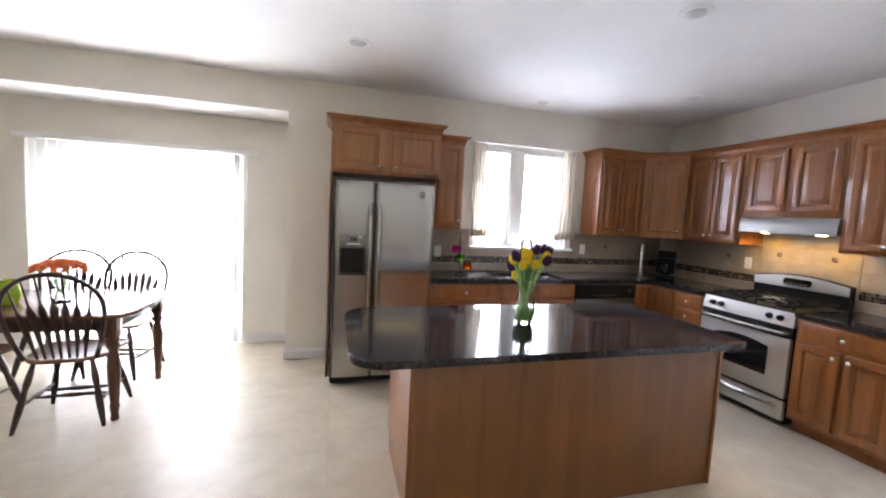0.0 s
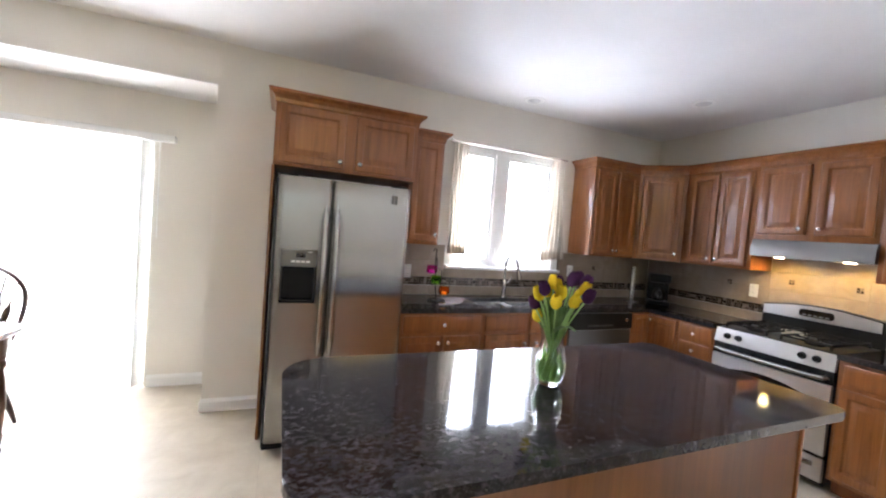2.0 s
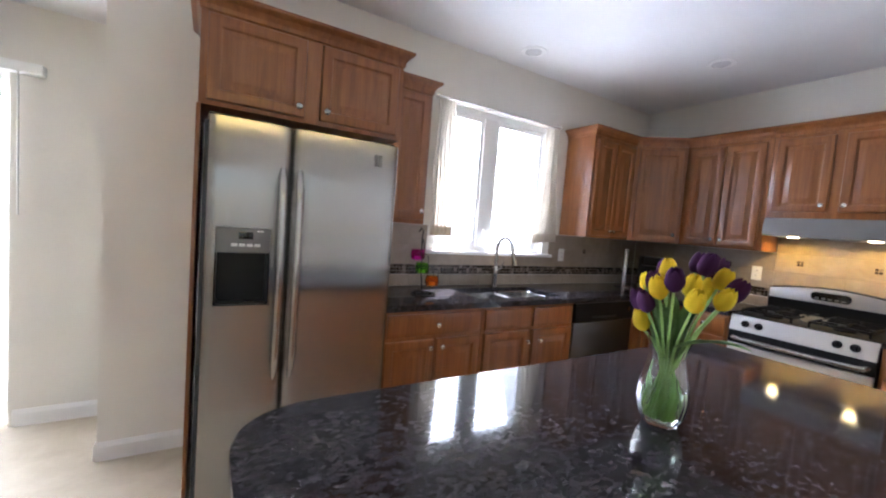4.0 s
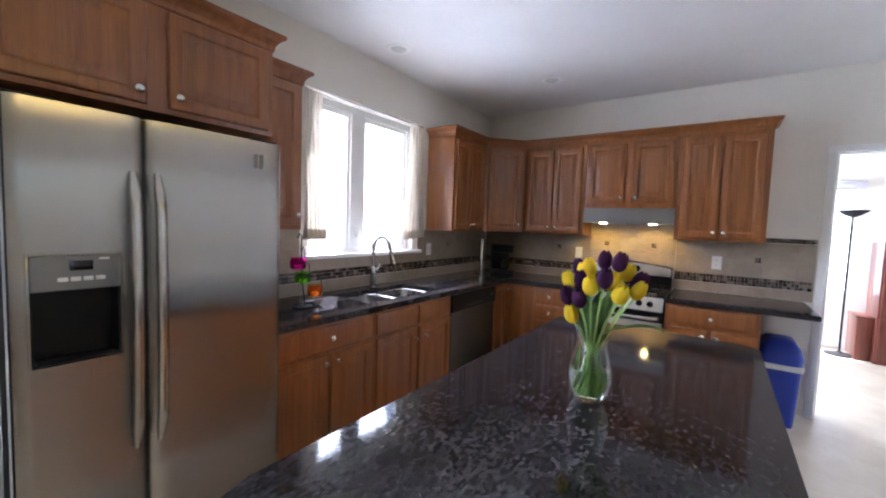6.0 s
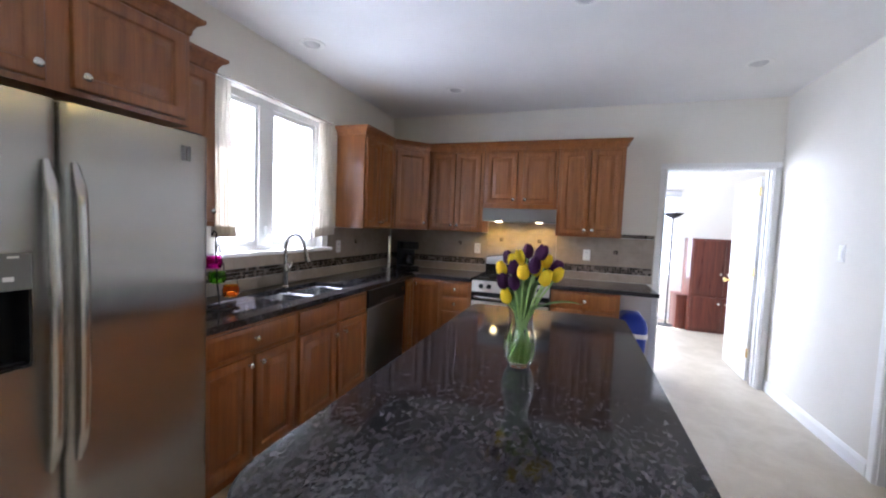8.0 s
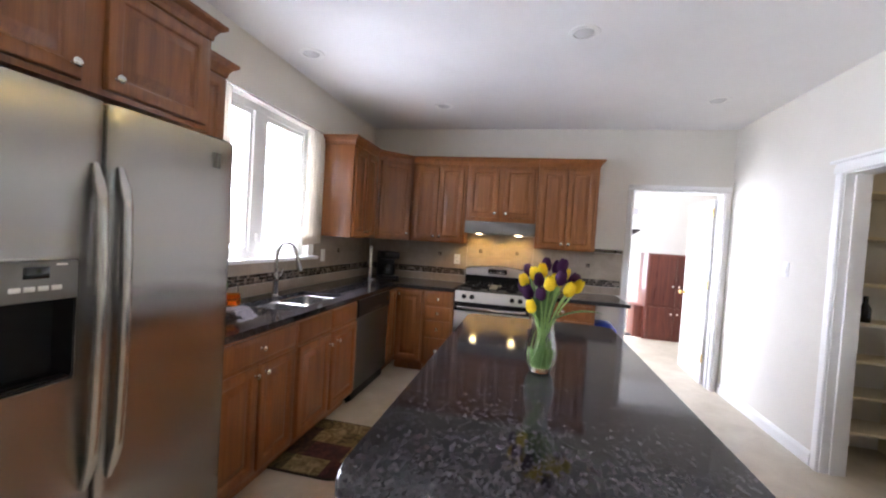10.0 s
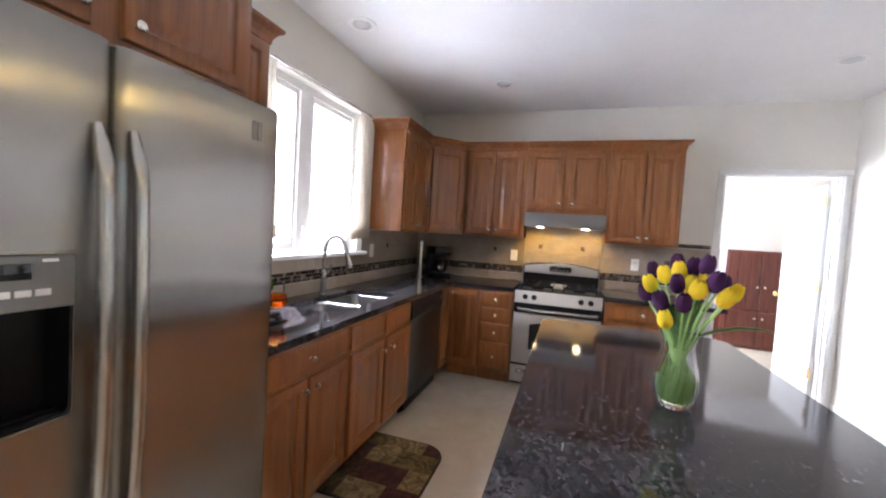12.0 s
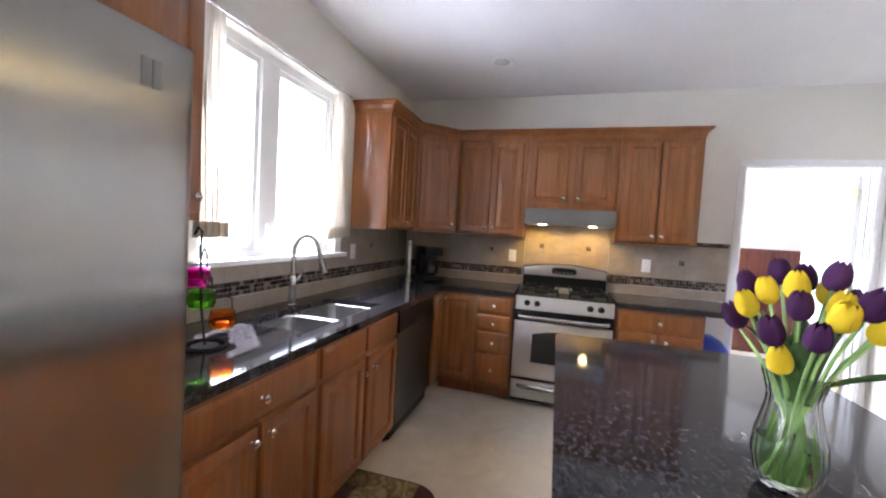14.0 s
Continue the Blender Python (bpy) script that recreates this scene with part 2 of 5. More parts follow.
def loft(rings, bm=None, cap0=True, cap1=True, loop=True):
    """Skins rings of equal length."""
    bm = bm or bmesh.new()
    vr = [[bm.verts.new(p) for p in r] for r in rings]
    n = len(vr[0])
    for a, b in zip(vr, vr[1:]):
        for i in range(n if loop else n - 1):
            j = (i + 1) % n
            bm.faces.new((a[i], a[j], b[j], b[i]))
    if cap0 and loop:
        bm.faces.new(vr[0][::-1])
    if cap1 and loop:
        bm.faces.new(vr[-1])
    return bm


def lathe(profile, seg=24, at=(0, 0, 0), bm=None, cap=True):
    """Turns (radius, height) pairs about the z axis."""
    rings = [[(at[0] + r * math.cos(a), at[1] + r * math.sin(a), at[2] + z) for a in (2 * math.pi * k / seg for k in range(seg))] for r, z in profile]
    return loft(rings, bm, cap, cap)


def tube(points, radius, seg=8, bm=None, flat=1.0):
    """A rod along points; radius may be a list. flat squashes it across its second axis."""
    pts = [Vector(p) for p in points]
    rs = radius if isinstance(radius, (list, tuple)) else [radius] * len(pts)
    rings, side = [], None
    for i, p in enumerate(pts):
        d = (pts[min(i + 1, len(pts) - 1)] - pts[max(i - 1, 0)]).normalized()
        if side is None:
            side = d.orthogonal().normalized()
        side = (side - d * side.dot(d)).normalized()
        up = d.cross(side)
        rings.append([p + rs[i] * (side * math.cos(a) + up * math.sin(a) * flat) for a in (2 * math.pi * k / seg for k in range(seg))])
    return loft(rings, bm)


def arc(f, n):
    return [f(k / n) for k in range(n + 1)]


def prism(poly, z0, z1, bm=None, bev=0.0):
    bm = bm or bmesh.new()
    lo, hi = [bm.verts.new((x, y, z0)) for x, y in poly], [bm.verts.new((x, y, z1)) for x, y in poly]
    fs = [bm.faces.new(lo[::-1]), bm.faces.new(hi)]
    n = len(poly)
    sides = [bm.faces.new((lo[i], lo[(i + 1) % n], hi[(i + 1) % n], hi[i])) for i in range(n)]
    if bev:
        es = list({e for f in fs for e in f.edges})
        bmesh.ops.bevel(bm, geom=es, offset=bev, segments=3, profile=0.5, affect="EDGES")
    return bm


def rounded(x0, x1, y0, y1, radii, seg=8):
    """A rectangle with its corners rounded: radii at (x0,y0), (x1,y0), (x1,y1), (x0,y1)."""
    out = []
    for (cx, cy, sx, sy, a0), r in zip(((x0, y0, 1, 1, 180), (x1, y0, -1, 1, 270), (x1, y1, -1, -1, 0), (x0, y1, 1, -1, 90)), radii):
        for k in range(seg + 1):
            a = radians(a0 + 90 * k / seg)
            out.append((cx + sx * r + r * math.cos(a), cy + sy * r + r * math.sin(a)))
    return out


def holed_wall(name, axis, face, depth, a0, a1, z0, z1, holes, material, label):
    """A wall in the plane axis = face, thickened to face + depth, with openings (b0, b1, h0, h1) through it."""
    bm = bmesh.new()
    cuts = sorted({a0, a1, *[h[0] for h in holes], *[h[1] for h in holes]})
    levels = sorted({z0, z1, *[h[2] for h in holes], *[h[3] for h in holes]})
    solid = lambda i, j: 0 <= i < len(cuts) - 1 and 0 <= j < len(levels) - 1 and not any(
        h[0] <= cuts[i] < h[1] and h[2] <= levels[j] < h[3] for h in holes)
    at = {}

    def v(a, d, z):
        p = (a, face + d, z) if axis == "y" else (face + d, a, z)
        if p not in at:
            at[p] = bm.verts.new(p)
        return at[p]
    for i in range(len(cuts) - 1):
        for j in range(len(levels) - 1):
            if not solid(i, j):
                continue
            a, b, l, h = cuts[i], cuts[i + 1], levels[j], levels[j + 1]
            for d in (0, depth):
                bm.faces.new((v(a, d, l), v(b, d, l), v(b, d, h), v(a, d, h)))
            for (di, dj), (p, q) in (((-1, 0), ((a, l), (a, h))), ((1, 0), ((b, l), (b, h))), ((0, -1), ((a, l), (b, l))), ((0, 1), ((a, h), (b, h)))):
                if not solid(i + di, j + dj):
                    bm.faces.new((v(p[0], 0, p[1]), v(q[0], 0, q[1]), v(q[0], depth, q[1]), v(p[0], depth, p[1])))
    return tagged(part(name, bm, material, None, label, False), label, "wall", "", "structure")


# ---- structure ----
XW, YW, YP, YS = 3.94, 4.075, 4.65, 0.115
X0, XR, YB = -3.5, -0.515, -3.75
slab = tagged(part("floor", box(X0 - 0.15, 7.1, YB - 0.15, YP + 0.15, -0.12, -0.003), GROUT), "cream mottled vinyl sheet floor with a fine seam", "floor", "", "structure")
tagged(part("ceiling", box(X0 - 0.15, XW + 0.15, YB - 0.15, YW + 0.15, CEIL, CEIL + 0.12), CEILP), "flat white painted kitchen ceiling", "ceiling", "", "structure")
WIN = (1.42, 2.55, 1.175, 2.315)
holed_wall("wall_north", "y", YW, 0.15, XR, XW + 0.15, 0, CEIL, [WIN], WALL, "cream painted wall with a window above the sink")
tagged(part("soffit", box(X0, XR, YW, YP + 0.15, 2.42, CEIL), WALL), "cream soffit dropped over the patio door alcove", "soffit", "", "structure")
tagged(part("ceiling_alcove", box(X0, XR - 0.001, YW + 0.002, YP, 2.412, 2.42), CEILP), "white underside of the alcove soffit", "ceiling", "", "structure")
PAT = (-2.87, -1.02, 0.0, 2.05)
holed_wall("wall_patio", "y", YP, 0.15, X0, XR + 0.15, 0, 2.42, [PAT], WALL, "cream alcove wall round the patio door")
tagged(part("wall_alcove_side", box(XR, XR + 0.15, YW + 0.15, YP, 0, CEIL), WALL), "cream side wall of the alcove", "wall", "", "structure")
DOOR = (0.176, 1.064, 0.0, 2.082)
holed_wall("wall_east", "x", XW, 0.15, -1.5, YW, 0, CEIL, [DOOR], WALL, "cream wall behind the range with a doorway")
PANT = (1.68, 2.47, 0.0, 2.03)
holed_wall("wall_south", "y", YS - 0.15, 0.15, 0.9, XW, 0, CEIL, [PANT], WALL, "cream wall with the pantry doorway")
tagged(part("wall_west", box(X0 - 0.15, X0, YB, YP + 0.15, 0, CEIL), WALL), "plain cream wall", "wall", "", "structure")
# the opening is unseen, added for the rear fill lamp
holed_wall("wall_back", "y", YB - 0.15, 0.15, X0 - 0.15, 1.05, 0, CEIL, [(-2.5, -0.1, 0.6, 2.2)], WALL, "plain cream wall with an added unseen opening for fill light")
tagged(part("wall_family", box(0.9, 1.05, YB, YS - 0.15, 0, CEIL), WALL), "plain cream wall", "wall", "", "structure")
# room beyond the doorway
tagged(part("ceiling_office", box(XW + 0.15, 7.1, -1.65, 2.65, CEIL, CEIL + 0.1), CEILP), "white office ceiling", "ceiling", "", "structure")
holed_wall("wall_office_east", "x", 6.95, 0.15, -1.65, 2.65, 0, CEIL, [(0.33, 1.6, 0.7, 2.1)], WALL, "pale office wall with a bright window")
# north opening is unseen, made up for the office fill lamp
holed_wall("wall_office_north", "y", 2.5, 0.15, XW + 0.15, 6.95, 0, CEIL, [(5.1, 6.7, 0.6, 2.2)], WALL, "pale office wall with an added unseen opening for fill light")
tagged(part("wall_office_south", box(XW + 0.15, 6.95, -1.65, -1.5, 0, CEIL), WALL), "pale office wall", "wall", "", "structure")
# pantry
tagged(part("wall_pantry_east", box(3.0, 3.1, -1.4, YS - 0.15, 0, CEIL), WALL), "cream pantry wall", "wall", "", "structure")
tagged(part("wall_pantry_west", box(1.05, 1.15, -1.4, YS - 0.15, 0, CEIL), WALL), "cream pantry wall", "wall", "", "structure")
tagged(part("wall_pantry_south", box(1.05, 3.1, -1.5, -1.4, 0, CEIL), WALL), "cream pantry wall", "wall", "", "structure")


def base_profile(d):
    return [(0, 0), (-d * 1.0, 0), (-d, 0.075), (-d * 0.55, 0.092), (-d * 0.35, 0.1), (0, 0.1)]


def baseboard(x0, y0, x1, y1, nx, ny):
    """A skirting from one point to another, standing out along (nx, ny)."""
    rings = [[(x - nx * d, y - ny * d, z) for d, z in base_profile(0.014)] for x, y in ((x0, y0), (x1, y1))]
    tagged(part("baseboard", loft(rings), TRIM, None, "", False), "white painted baseboard along the wall", "baseboard", "baseboards", "structure")


baseboard(XR, YW, -0.135, YW, 0, -1)
baseboard(XR, YW + 0.0, XR, YP, -1, 0)
baseboard(-1.0, YP, XR, YP, 0, -1)
baseboard(X0, YP, -2.95, YP, 0, -1)
baseboard(X0, YB, X0, YP, 1, 0)
baseboard(2.538, YS, XW, YS, 0, 1)
baseboard(0.9, YS, 1.612, YS, 0, 1)
baseboard(6.95, -1.5, 6.95, 2.5, -1, 0)
baseboard(XW + 0.15, -1.5, 6.95, -1.5, 0, 1)


def casing_bar(w, l, bm):
    """A moulded casing of width w and length l, along z, its face towards -y."""
    prof = [(0, 0), (0, -0.012), (0.008, -0.019), (w - 0.022, -0.016), (w - 0.01, -0.009), (w, -0.007), (w, 0)]
    return loft([[(x, y, z) for x, y in prof] for z in (0, l)], bm)


def doorway(name, m, w, h, depth, label, head=False, cw=0.057):
    """Casing, jambs and stop of a doorway whose opening runs from 0 to w along x at y = 0, on the near face."""
    root = thing(name, m, label, "door frame", "", "structure")
    lap = 0.008   # the casing covers the edge of the jamb
    left, right, top = bmesh.new(), bmesh.new(), bmesh.new()
    casing_bar(cw, h - lap, left)
    bmesh.ops.transform(left, matrix=Matrix.Translation((lap, 0, 0)) @ Matrix.Diagonal((-1, 1, 1, 1)), verts=left.verts)
    casing_bar(cw, h - lap, right)
    bmesh.ops.transform(right, matrix=Matrix.Translation((w - lap, 0, 0)), verts=right.verts)
    casing_bar(cw, w + 2 * (cw - lap), top)
    bmesh.ops.transform(top, matrix=Matrix.Translation((lap - cw, 0, h - lap)) @ Matrix.Rotation(radians(90), 4, "Y") @ Matrix.Diagonal((-1, 1, 1, 1)), verts=top.verts)
    for nm, b in (("casing", left), ("casing", right), ("head_casing", top)):
        part(nm, b, TRIM, root)
    if head:
        part("cap", box(-cw - 0.02, w + cw + 0.02, -0.03, 0, h + cw - lap, h + cw - lap + 0.02, 0.004), TRIM, root)
    part("jamb", box(-0.001, 0.016, 0, depth, 0, h), TRIM, root)
    part("jamb", box(w - 0.016, w + 0.001, 0, depth, 0, h), TRIM, root)
    part("head_jamb", box(0.016, w - 0.016, 0, depth, h - 0.016, h + 0.001), TRIM, root)
    part("stop", box(0.016, 0.026, depth * 0.35, depth * 0.6, 0, h - 0.016), TRIM, root)
    part("stop", box(w - 0.026, w - 0.016, depth * 0.35, depth * 0.6, 0, h - 0.016), TRIM, root)
    return root


RZ_E = -90   # fronts that face -x
doorway("door_frame_1", pose(XW, DOOR[1], 0, 0, 0, RZ_E), DOOR[1] - DOOR[0], DOOR[3], 0.15, "white moulded casing round the office doorway")
pan = doorway("door_frame_2", pose(PANT[1], YS, 0, 0, 0, 180), PANT[1] - PANT[0], PANT[3], 0.15, "white moulded casing round the pantry doorway", True, 0.075)
part("strike_plate", box(-0.0185, -0.0, 0.02, 0.05, 0.92, 0.98), BRASS, pan)


# ---- cabinets ----
def rect_rings(x0, x1, z0, z1, steps):
    """Rectangles in the xz plane, each inset and set out towards -y."""
    return [[(x0 + i, -d, z0 + i), (x1 - i, -d, z0 + i), (x1 - i, -d, z1 - i), (x0 + i, -d, z1 - i)] for i, d in steps]


def raised_door(x0, x1, z0, z1):
    w = min(0.054, (x1 - x0) * 0.22)
    steps = [(0, 0), (0, 0.015), (0.004, 0.0205), (0.008, 0.022), (w - 0.012, 0.022), (w - 0.006, 0.0195), (w, 0.008), (w + 0.006, 0.006), (w + 0.012, 0.008), (w + 0.036, 0.0185), (w + 0.042, 0.0215), (w + 0.046, 0.0215)]
    if (z1 - z0) - 2 * w < 0.1 or (x1 - x0) - 2 * w < 0.1:
        steps = steps[:7] + [(w + 0.006, 0.007), (w + 0.02, 0.016)]
    return loft(rect_rings(x0, x1, z0, z1, steps))


def slab_front(x0, x1, z0, z1):
    return loft(rect_rings(x0, x1, z0, z1, [(0, 0), (0, 0.011), (0.005, 0.015), (0.012, 0.016), (0.02, 0.02), (0.024, 0.0205)]))


KNOB = [(0.004, 0), (0.009, 0.0), (0.006, 0.004), (0.005, 0.012), (0.010, 0.016), (0.0155, 0.021), (0.0155, 0.025), (0.011, 0.029), (0.003, 0.031)]


def knob(x, z, parent, y=-0.02):
    bm = lathe(KNOB, 14)
    bmesh.ops.transform(bm, matrix=Matrix.Translation((x, y, z)) @ Matrix.Rotation(radians(90), 4, "X"), verts=bm.verts)
    return part("knob", bm, NICKEL, parent, "satin nickel knob")


def crown_rings(w, d, z, left, right, steps=((0.0, -0.06), (0.006, -0.055), (0.008, -0.035), (0.022, -0.012), (0.04, 0.0), (0.046, 0.006), (0.046, 0.02), (0.0, 0.02))):
    out = []
    for off, dz in steps:
        l, r = (-off if left else 0), w + (off if right else 0)
        out.append([(l, -off - 0.001, z + dz), (r, -off - 0.001, z + dz), (r, d, z + dz), (l, d, z + dz)])
    return out


def cabinet(name, m, w, d, z0, z1, fronts, label, group, toe=False, crown=None, hollow=0.0):
    """A cabinet whose face runs from 0 to w along x at y = 0. fronts: (kind, x0, x1, z0, z1, knob x, knob z)."""
    root = thing(name, m, label, "cabinet", group)
    if toe:
        bm = box(0, w, 0, d, z0 + 0.1, z1 - hollow, 0.002)
        if hollow:
            box(0, w, 0, 0.03, z1 - hollow - 0.002, z1, 0, bm)
        box(0.002, w - 0.002, 0.075, d, z0, z0 + 0.1, 0, bm)
    else:
        bm = box(0, w, 0, d, z0, z1, 0.002)
    part("body", bm, OAK, root)
    for kind, x0, x1, a, b, kx, kz in fronts:
        made = part("door" if kind == "door" else "drawer", raised_door(x0, x1, a, b) if kind == "door" else slab_front(x0, x1, a, b), OAK, root)
        if kx is not None:
            knob(kx, kz, made)
    if crown:
        part("crown_moulding", loft(crown_rings(w, d, z1, *crown)), OAK, root, "", False)
    return root


def pair(w, z0, z1, low=True, gap=0.028, edge=0.02, kin=0.03):
    """Two doors side by side with their knobs by the middle."""
    c = w / 2
    kz = z0 + 0.045 if low else z1 - 0.045
    return [("door", edge, c - gap / 2, z0, z1, c - gap / 2 - kin, kz), ("door", c + gap / 2, w - edge, z0, z1, c + gap / 2 + kin, kz)]


UP, TOPZ = "wall cabinets", 2.303
cabinet("wall_cabinet", pose(-0.112, 3.59, 0), 0.975, YW - 3.592, 1.836, 2.303, pair(0.975, 1.858, 2.232, True, 0.075, 0.03), "stained oak double cabinet above the refrigerator", UP, False, (True, True))
cabinet("wall_cabinet", pose(0.875, 3.77, 0), 0.28, YW - 3.772, 1.372, TOPZ - 0.043, [("door", 0.02, 0.262, 1.40, 2.19, 0.238, 1.455)], "narrow stained oak wall cabinet beside the window", UP, False, (False, True))
cabinet("wall_cabinet", pose(2.745, 3.77, 0), 0.585, YW - 3.772, 1.372, TOPZ, pair(0.585, 1.392, 2.215, True, 0.01, 0.03, 0.02), "stained oak wall cabinet with two narrow raised-panel doors", UP, False, (True, False))
DG = math.hypot(0.305, 0.305)
diag = thing("wall_cabinet", pose(3.33, 3.77, 0, 0, 0, -45), "stained oak corner cabinet with one diagonal door", "cabinet", UP)
inv = pose(3.33, 3.77, 0, 0, 0, -45).inverted()
corner = [inv @ Vector((x, y, 0)) for x, y in ((3.332, 3.77), (3.635, 3.467), (XW - 0.002, 3.467), (XW - 0.002, YW - 0.002), (3.332, YW - 0.002))]
part("body", prism([(p.x, p.y) for p in corner], 1.372, TOPZ), OAK, diag)
knob(DG - 0.065, 1.45, part("door", raised_door(0.035, DG - 0.035, 1.392, 2.215), OAK, diag))
part("crown_moulding", loft(crown_rings(DG, 0.1, TOPZ, False, False)), OAK, diag, "", False)
cabinet("wall_cabinet", pose(3.635, 3.465, 0, 0, 0, RZ_E), 0.628, 0.303, 1.372, TOPZ, pair(0.628, 1.392, 2.215, True, 0.01, 0.035, 0.03), "stained oak wall cabinet beside the range hood", UP, False, (False, False))
cabinet("wall_cabinet", pose(3.635, 2.835, 0, 0, 0, RZ_E), 0.757, 0.303, 1.635, TOPZ, pair(0.757, 1.68, 2.215, True, 0.06, 0.03), "short stained oak cabinet above the range hood", UP, False, (False, False))
cabinet("wall_cabinet", pose(3.635, 2.076, 0, 0, 0, RZ_E), 0.612, 0.303, 1.372, TOPZ, pair(0.612, 1.392, 2.215, True, 0.012, 0.035, 0.03), "stained oak wall cabinet ending the run near the doorway", UP, False, (False, True))

LOW = "base cabinets"
FY, FX, CT = 3.475, 3.29, 0.876
cabinet("base_cabinet", pose(0.79, FY, 0), 0.685, YW - FY - 0.002, 0, CT, [("drawer", 0.03, 0.665, 0.725, 0.855, 0.345, 0.79)] + pair(0.685, 0.13, 0.70, False, 0.02), "stained oak base cabinet with one drawer and two doors", LOW, True)
cabinet("base_cabinet", pose(1.477, FY, 0), 0.85, YW - FY - 0.002, 0, CT, [("drawer", 0.022, 0.41, 0.725, 0.855, None, 0), ("drawer", 0.445, 0.835, 0.725, 0.855, None, 0), ("door", 0.022, 0.41, 0.13, 0.70, 0.388, 0.625), ("door", 0.445, 0.835, 0.13, 0.70, 0.505, 0.625)], "stained oak sink cabinet with false drawer fronts", LOW, True, None, 0.2)
cabinet("base_cabinet", pose(3.063, FY, 0), XW - 3.065, YW - FY - 0.002, 0, CT, [("door", 0.012, 0.215, 0.13, 0.855, None, 0)], "stained oak corner cabinet with folding doors", LOW, True)
cabinet("base_cabinet", pose(FX, FY - 0.002, 0, 0, 0, RZ_E), 0.313, XW - FX - 0.002, 0, CT, [("door", 0.022, 0.297, 0.13, 0.855, 0.05, 0.815)], "stained oak corner cabinet door facing the range side", LOW, True)
cabinet("base_cabinet", pose(FX, 3.158, 0, 0, 0, RZ_E), 0.312, XW - FX - 0.002, 0, CT, [("drawer", 0.02, 0.292, a, b, 0.156, (a + b) / 2) for a, b in ((0.725, 0.855), (0.58, 0.705), (0.40, 0.56), (0.13, 0.38))], "narrow stained oak stack of four drawers", LOW, True)
cabinet("base_cabinet", pose(FX, 2.07, 0, 0, 0, RZ_E), 0.60, XW - FX - 0.002, 0, CT, [("drawer", 0.03, 0.57, 0.725, 0.855, 0.30, 0.79)] + pair(0.60, 0.13, 0.70, False), "stained oak base cabinet with one drawer and two doors", LOW, True)
part("side_panel", box(-0.118, -0.1, 3.575, YW - 0.002, 0, 1.834, 0.002), OAK, None)
tagged(bpy.data.objects["side_panel"], "tall stained oak end panel beside the refrigerator", "panel")

# ---- worktops ----
SINK = [(1.50, 1.862, 3.55, 3.93), (1.888, 2.26, 3.55, 3.915)]


def worktop(name, poly, label, z0=0.878, z1=0.914):
    return tagged(part(name, prism(poly, z0, z1, None, 0.006), GRAN, None, "", False), label, "worktop")


top = bmesh.new()
xs = [0.79, 1.50, 2.26, 3.258, XW - 0.002]
ys = [2.845, 3.442, 3.55, 3.92, YW - 0.002]
cells = {}
for i in range(len(xs) - 1):
    for j in range(len(ys) - 1):
        if (j == 0 and i != 3) or (i == 1 and j == 2):
            continue
        q = []
        for a, b in ((i, j), (i + 1, j), (i + 1, j + 1), (i, j + 1)):
            if (a, b) not in cells:
                cells[a, b] = top.verts.new((xs[a], ys[b], 0.914))
            q.append(cells[a, b])
        top.faces.new(q)
ext = bmesh.ops.extrude_face_region(top, geom=list(top.faces))
bmesh.ops.translate(top, vec=(0, 0, -0.036), verts=[g for g in ext["geom"] if isinstance(g, bmesh.types.BMVert)])
tagged(part("worktop", top, GRAN, None, "", False), "polished dark granite worktop round the sink corner", "worktop")
worktop("worktop", [(3.258, 1.17), (XW - 0.002, 1.17), (XW - 0.002, 2.072), (3.258, 2.072)], "polished dark granite worktop overhanging beside the doorway")

# ---- island ----
isl = thing("kitchen_island", pose(0, 0, 0), "kitchen island with oak veneer back panel and doors towards the sink", "kitchen island")
bm = box(0.30, 2.085, 1.716, 2.45, 0.1, 0.862, 0.003)
box(0.30, 2.085, 1.716, 2.38, 0, 0.1, 0, bm)
part("body", bm, OAK, isl)
part("back_panel", box(0.282, 2.09, 1.70, 1.715, 0, 0.862, 0.002), PANELW, isl, "flat oak veneer back panel")
part("end_trim", box(2.09, 2.108, 1.69, 2.45, 0.0, 0.862, 0.002), OAK, isl)
part("corner_strip", box(0.276, 0.30, 1.694, 1.7165, 0, 0.862, 0.002), OAK, isl)
for k in range(4):
    x0 = 0.32 + k * 0.445
    for kind, a, b in (("drawer", 0.70, 0.84), ("door", 0.13, 0.68)):
        bm = raised_door(x0, x0 + 0.42, a, b) if kind == "door" else slab_front(x0, x0 + 0.42, a, b)
        bmesh.ops.transform(bm, matrix=Matrix.Translation((0, 2.45, 0)) @ Matrix.Diagonal((1, -1, 1, 1)), verts=bm.verts)
        made = part(kind, bm, OAK, isl)
        kb = lathe(KNOB, 12)
        kx = x0 + (0.21 if kind == "drawer" else 0.38 if k % 2 == 0 else 0.04)
        bmesh.ops.transform(kb, matrix=Matrix.Translation((kx, 2.47, (a + b) / 2 if kind == "drawer" else b - 0.045)) @ Matrix.Rotation(radians(-90), 4, "X"), verts=kb.verts)
        part("knob", kb, NICKEL, made, "satin nickel knob")
IZ = 0.898
tagged(part("island_worktop", prism(rounded(0.0, 2.14, 1.56, 2.515, (0.14, 0.07, 0.05, 0.17)), 0.862, IZ, None, 0.008), GRAN, None, "", False), "polished dark granite island top with rounded corners", "worktop")

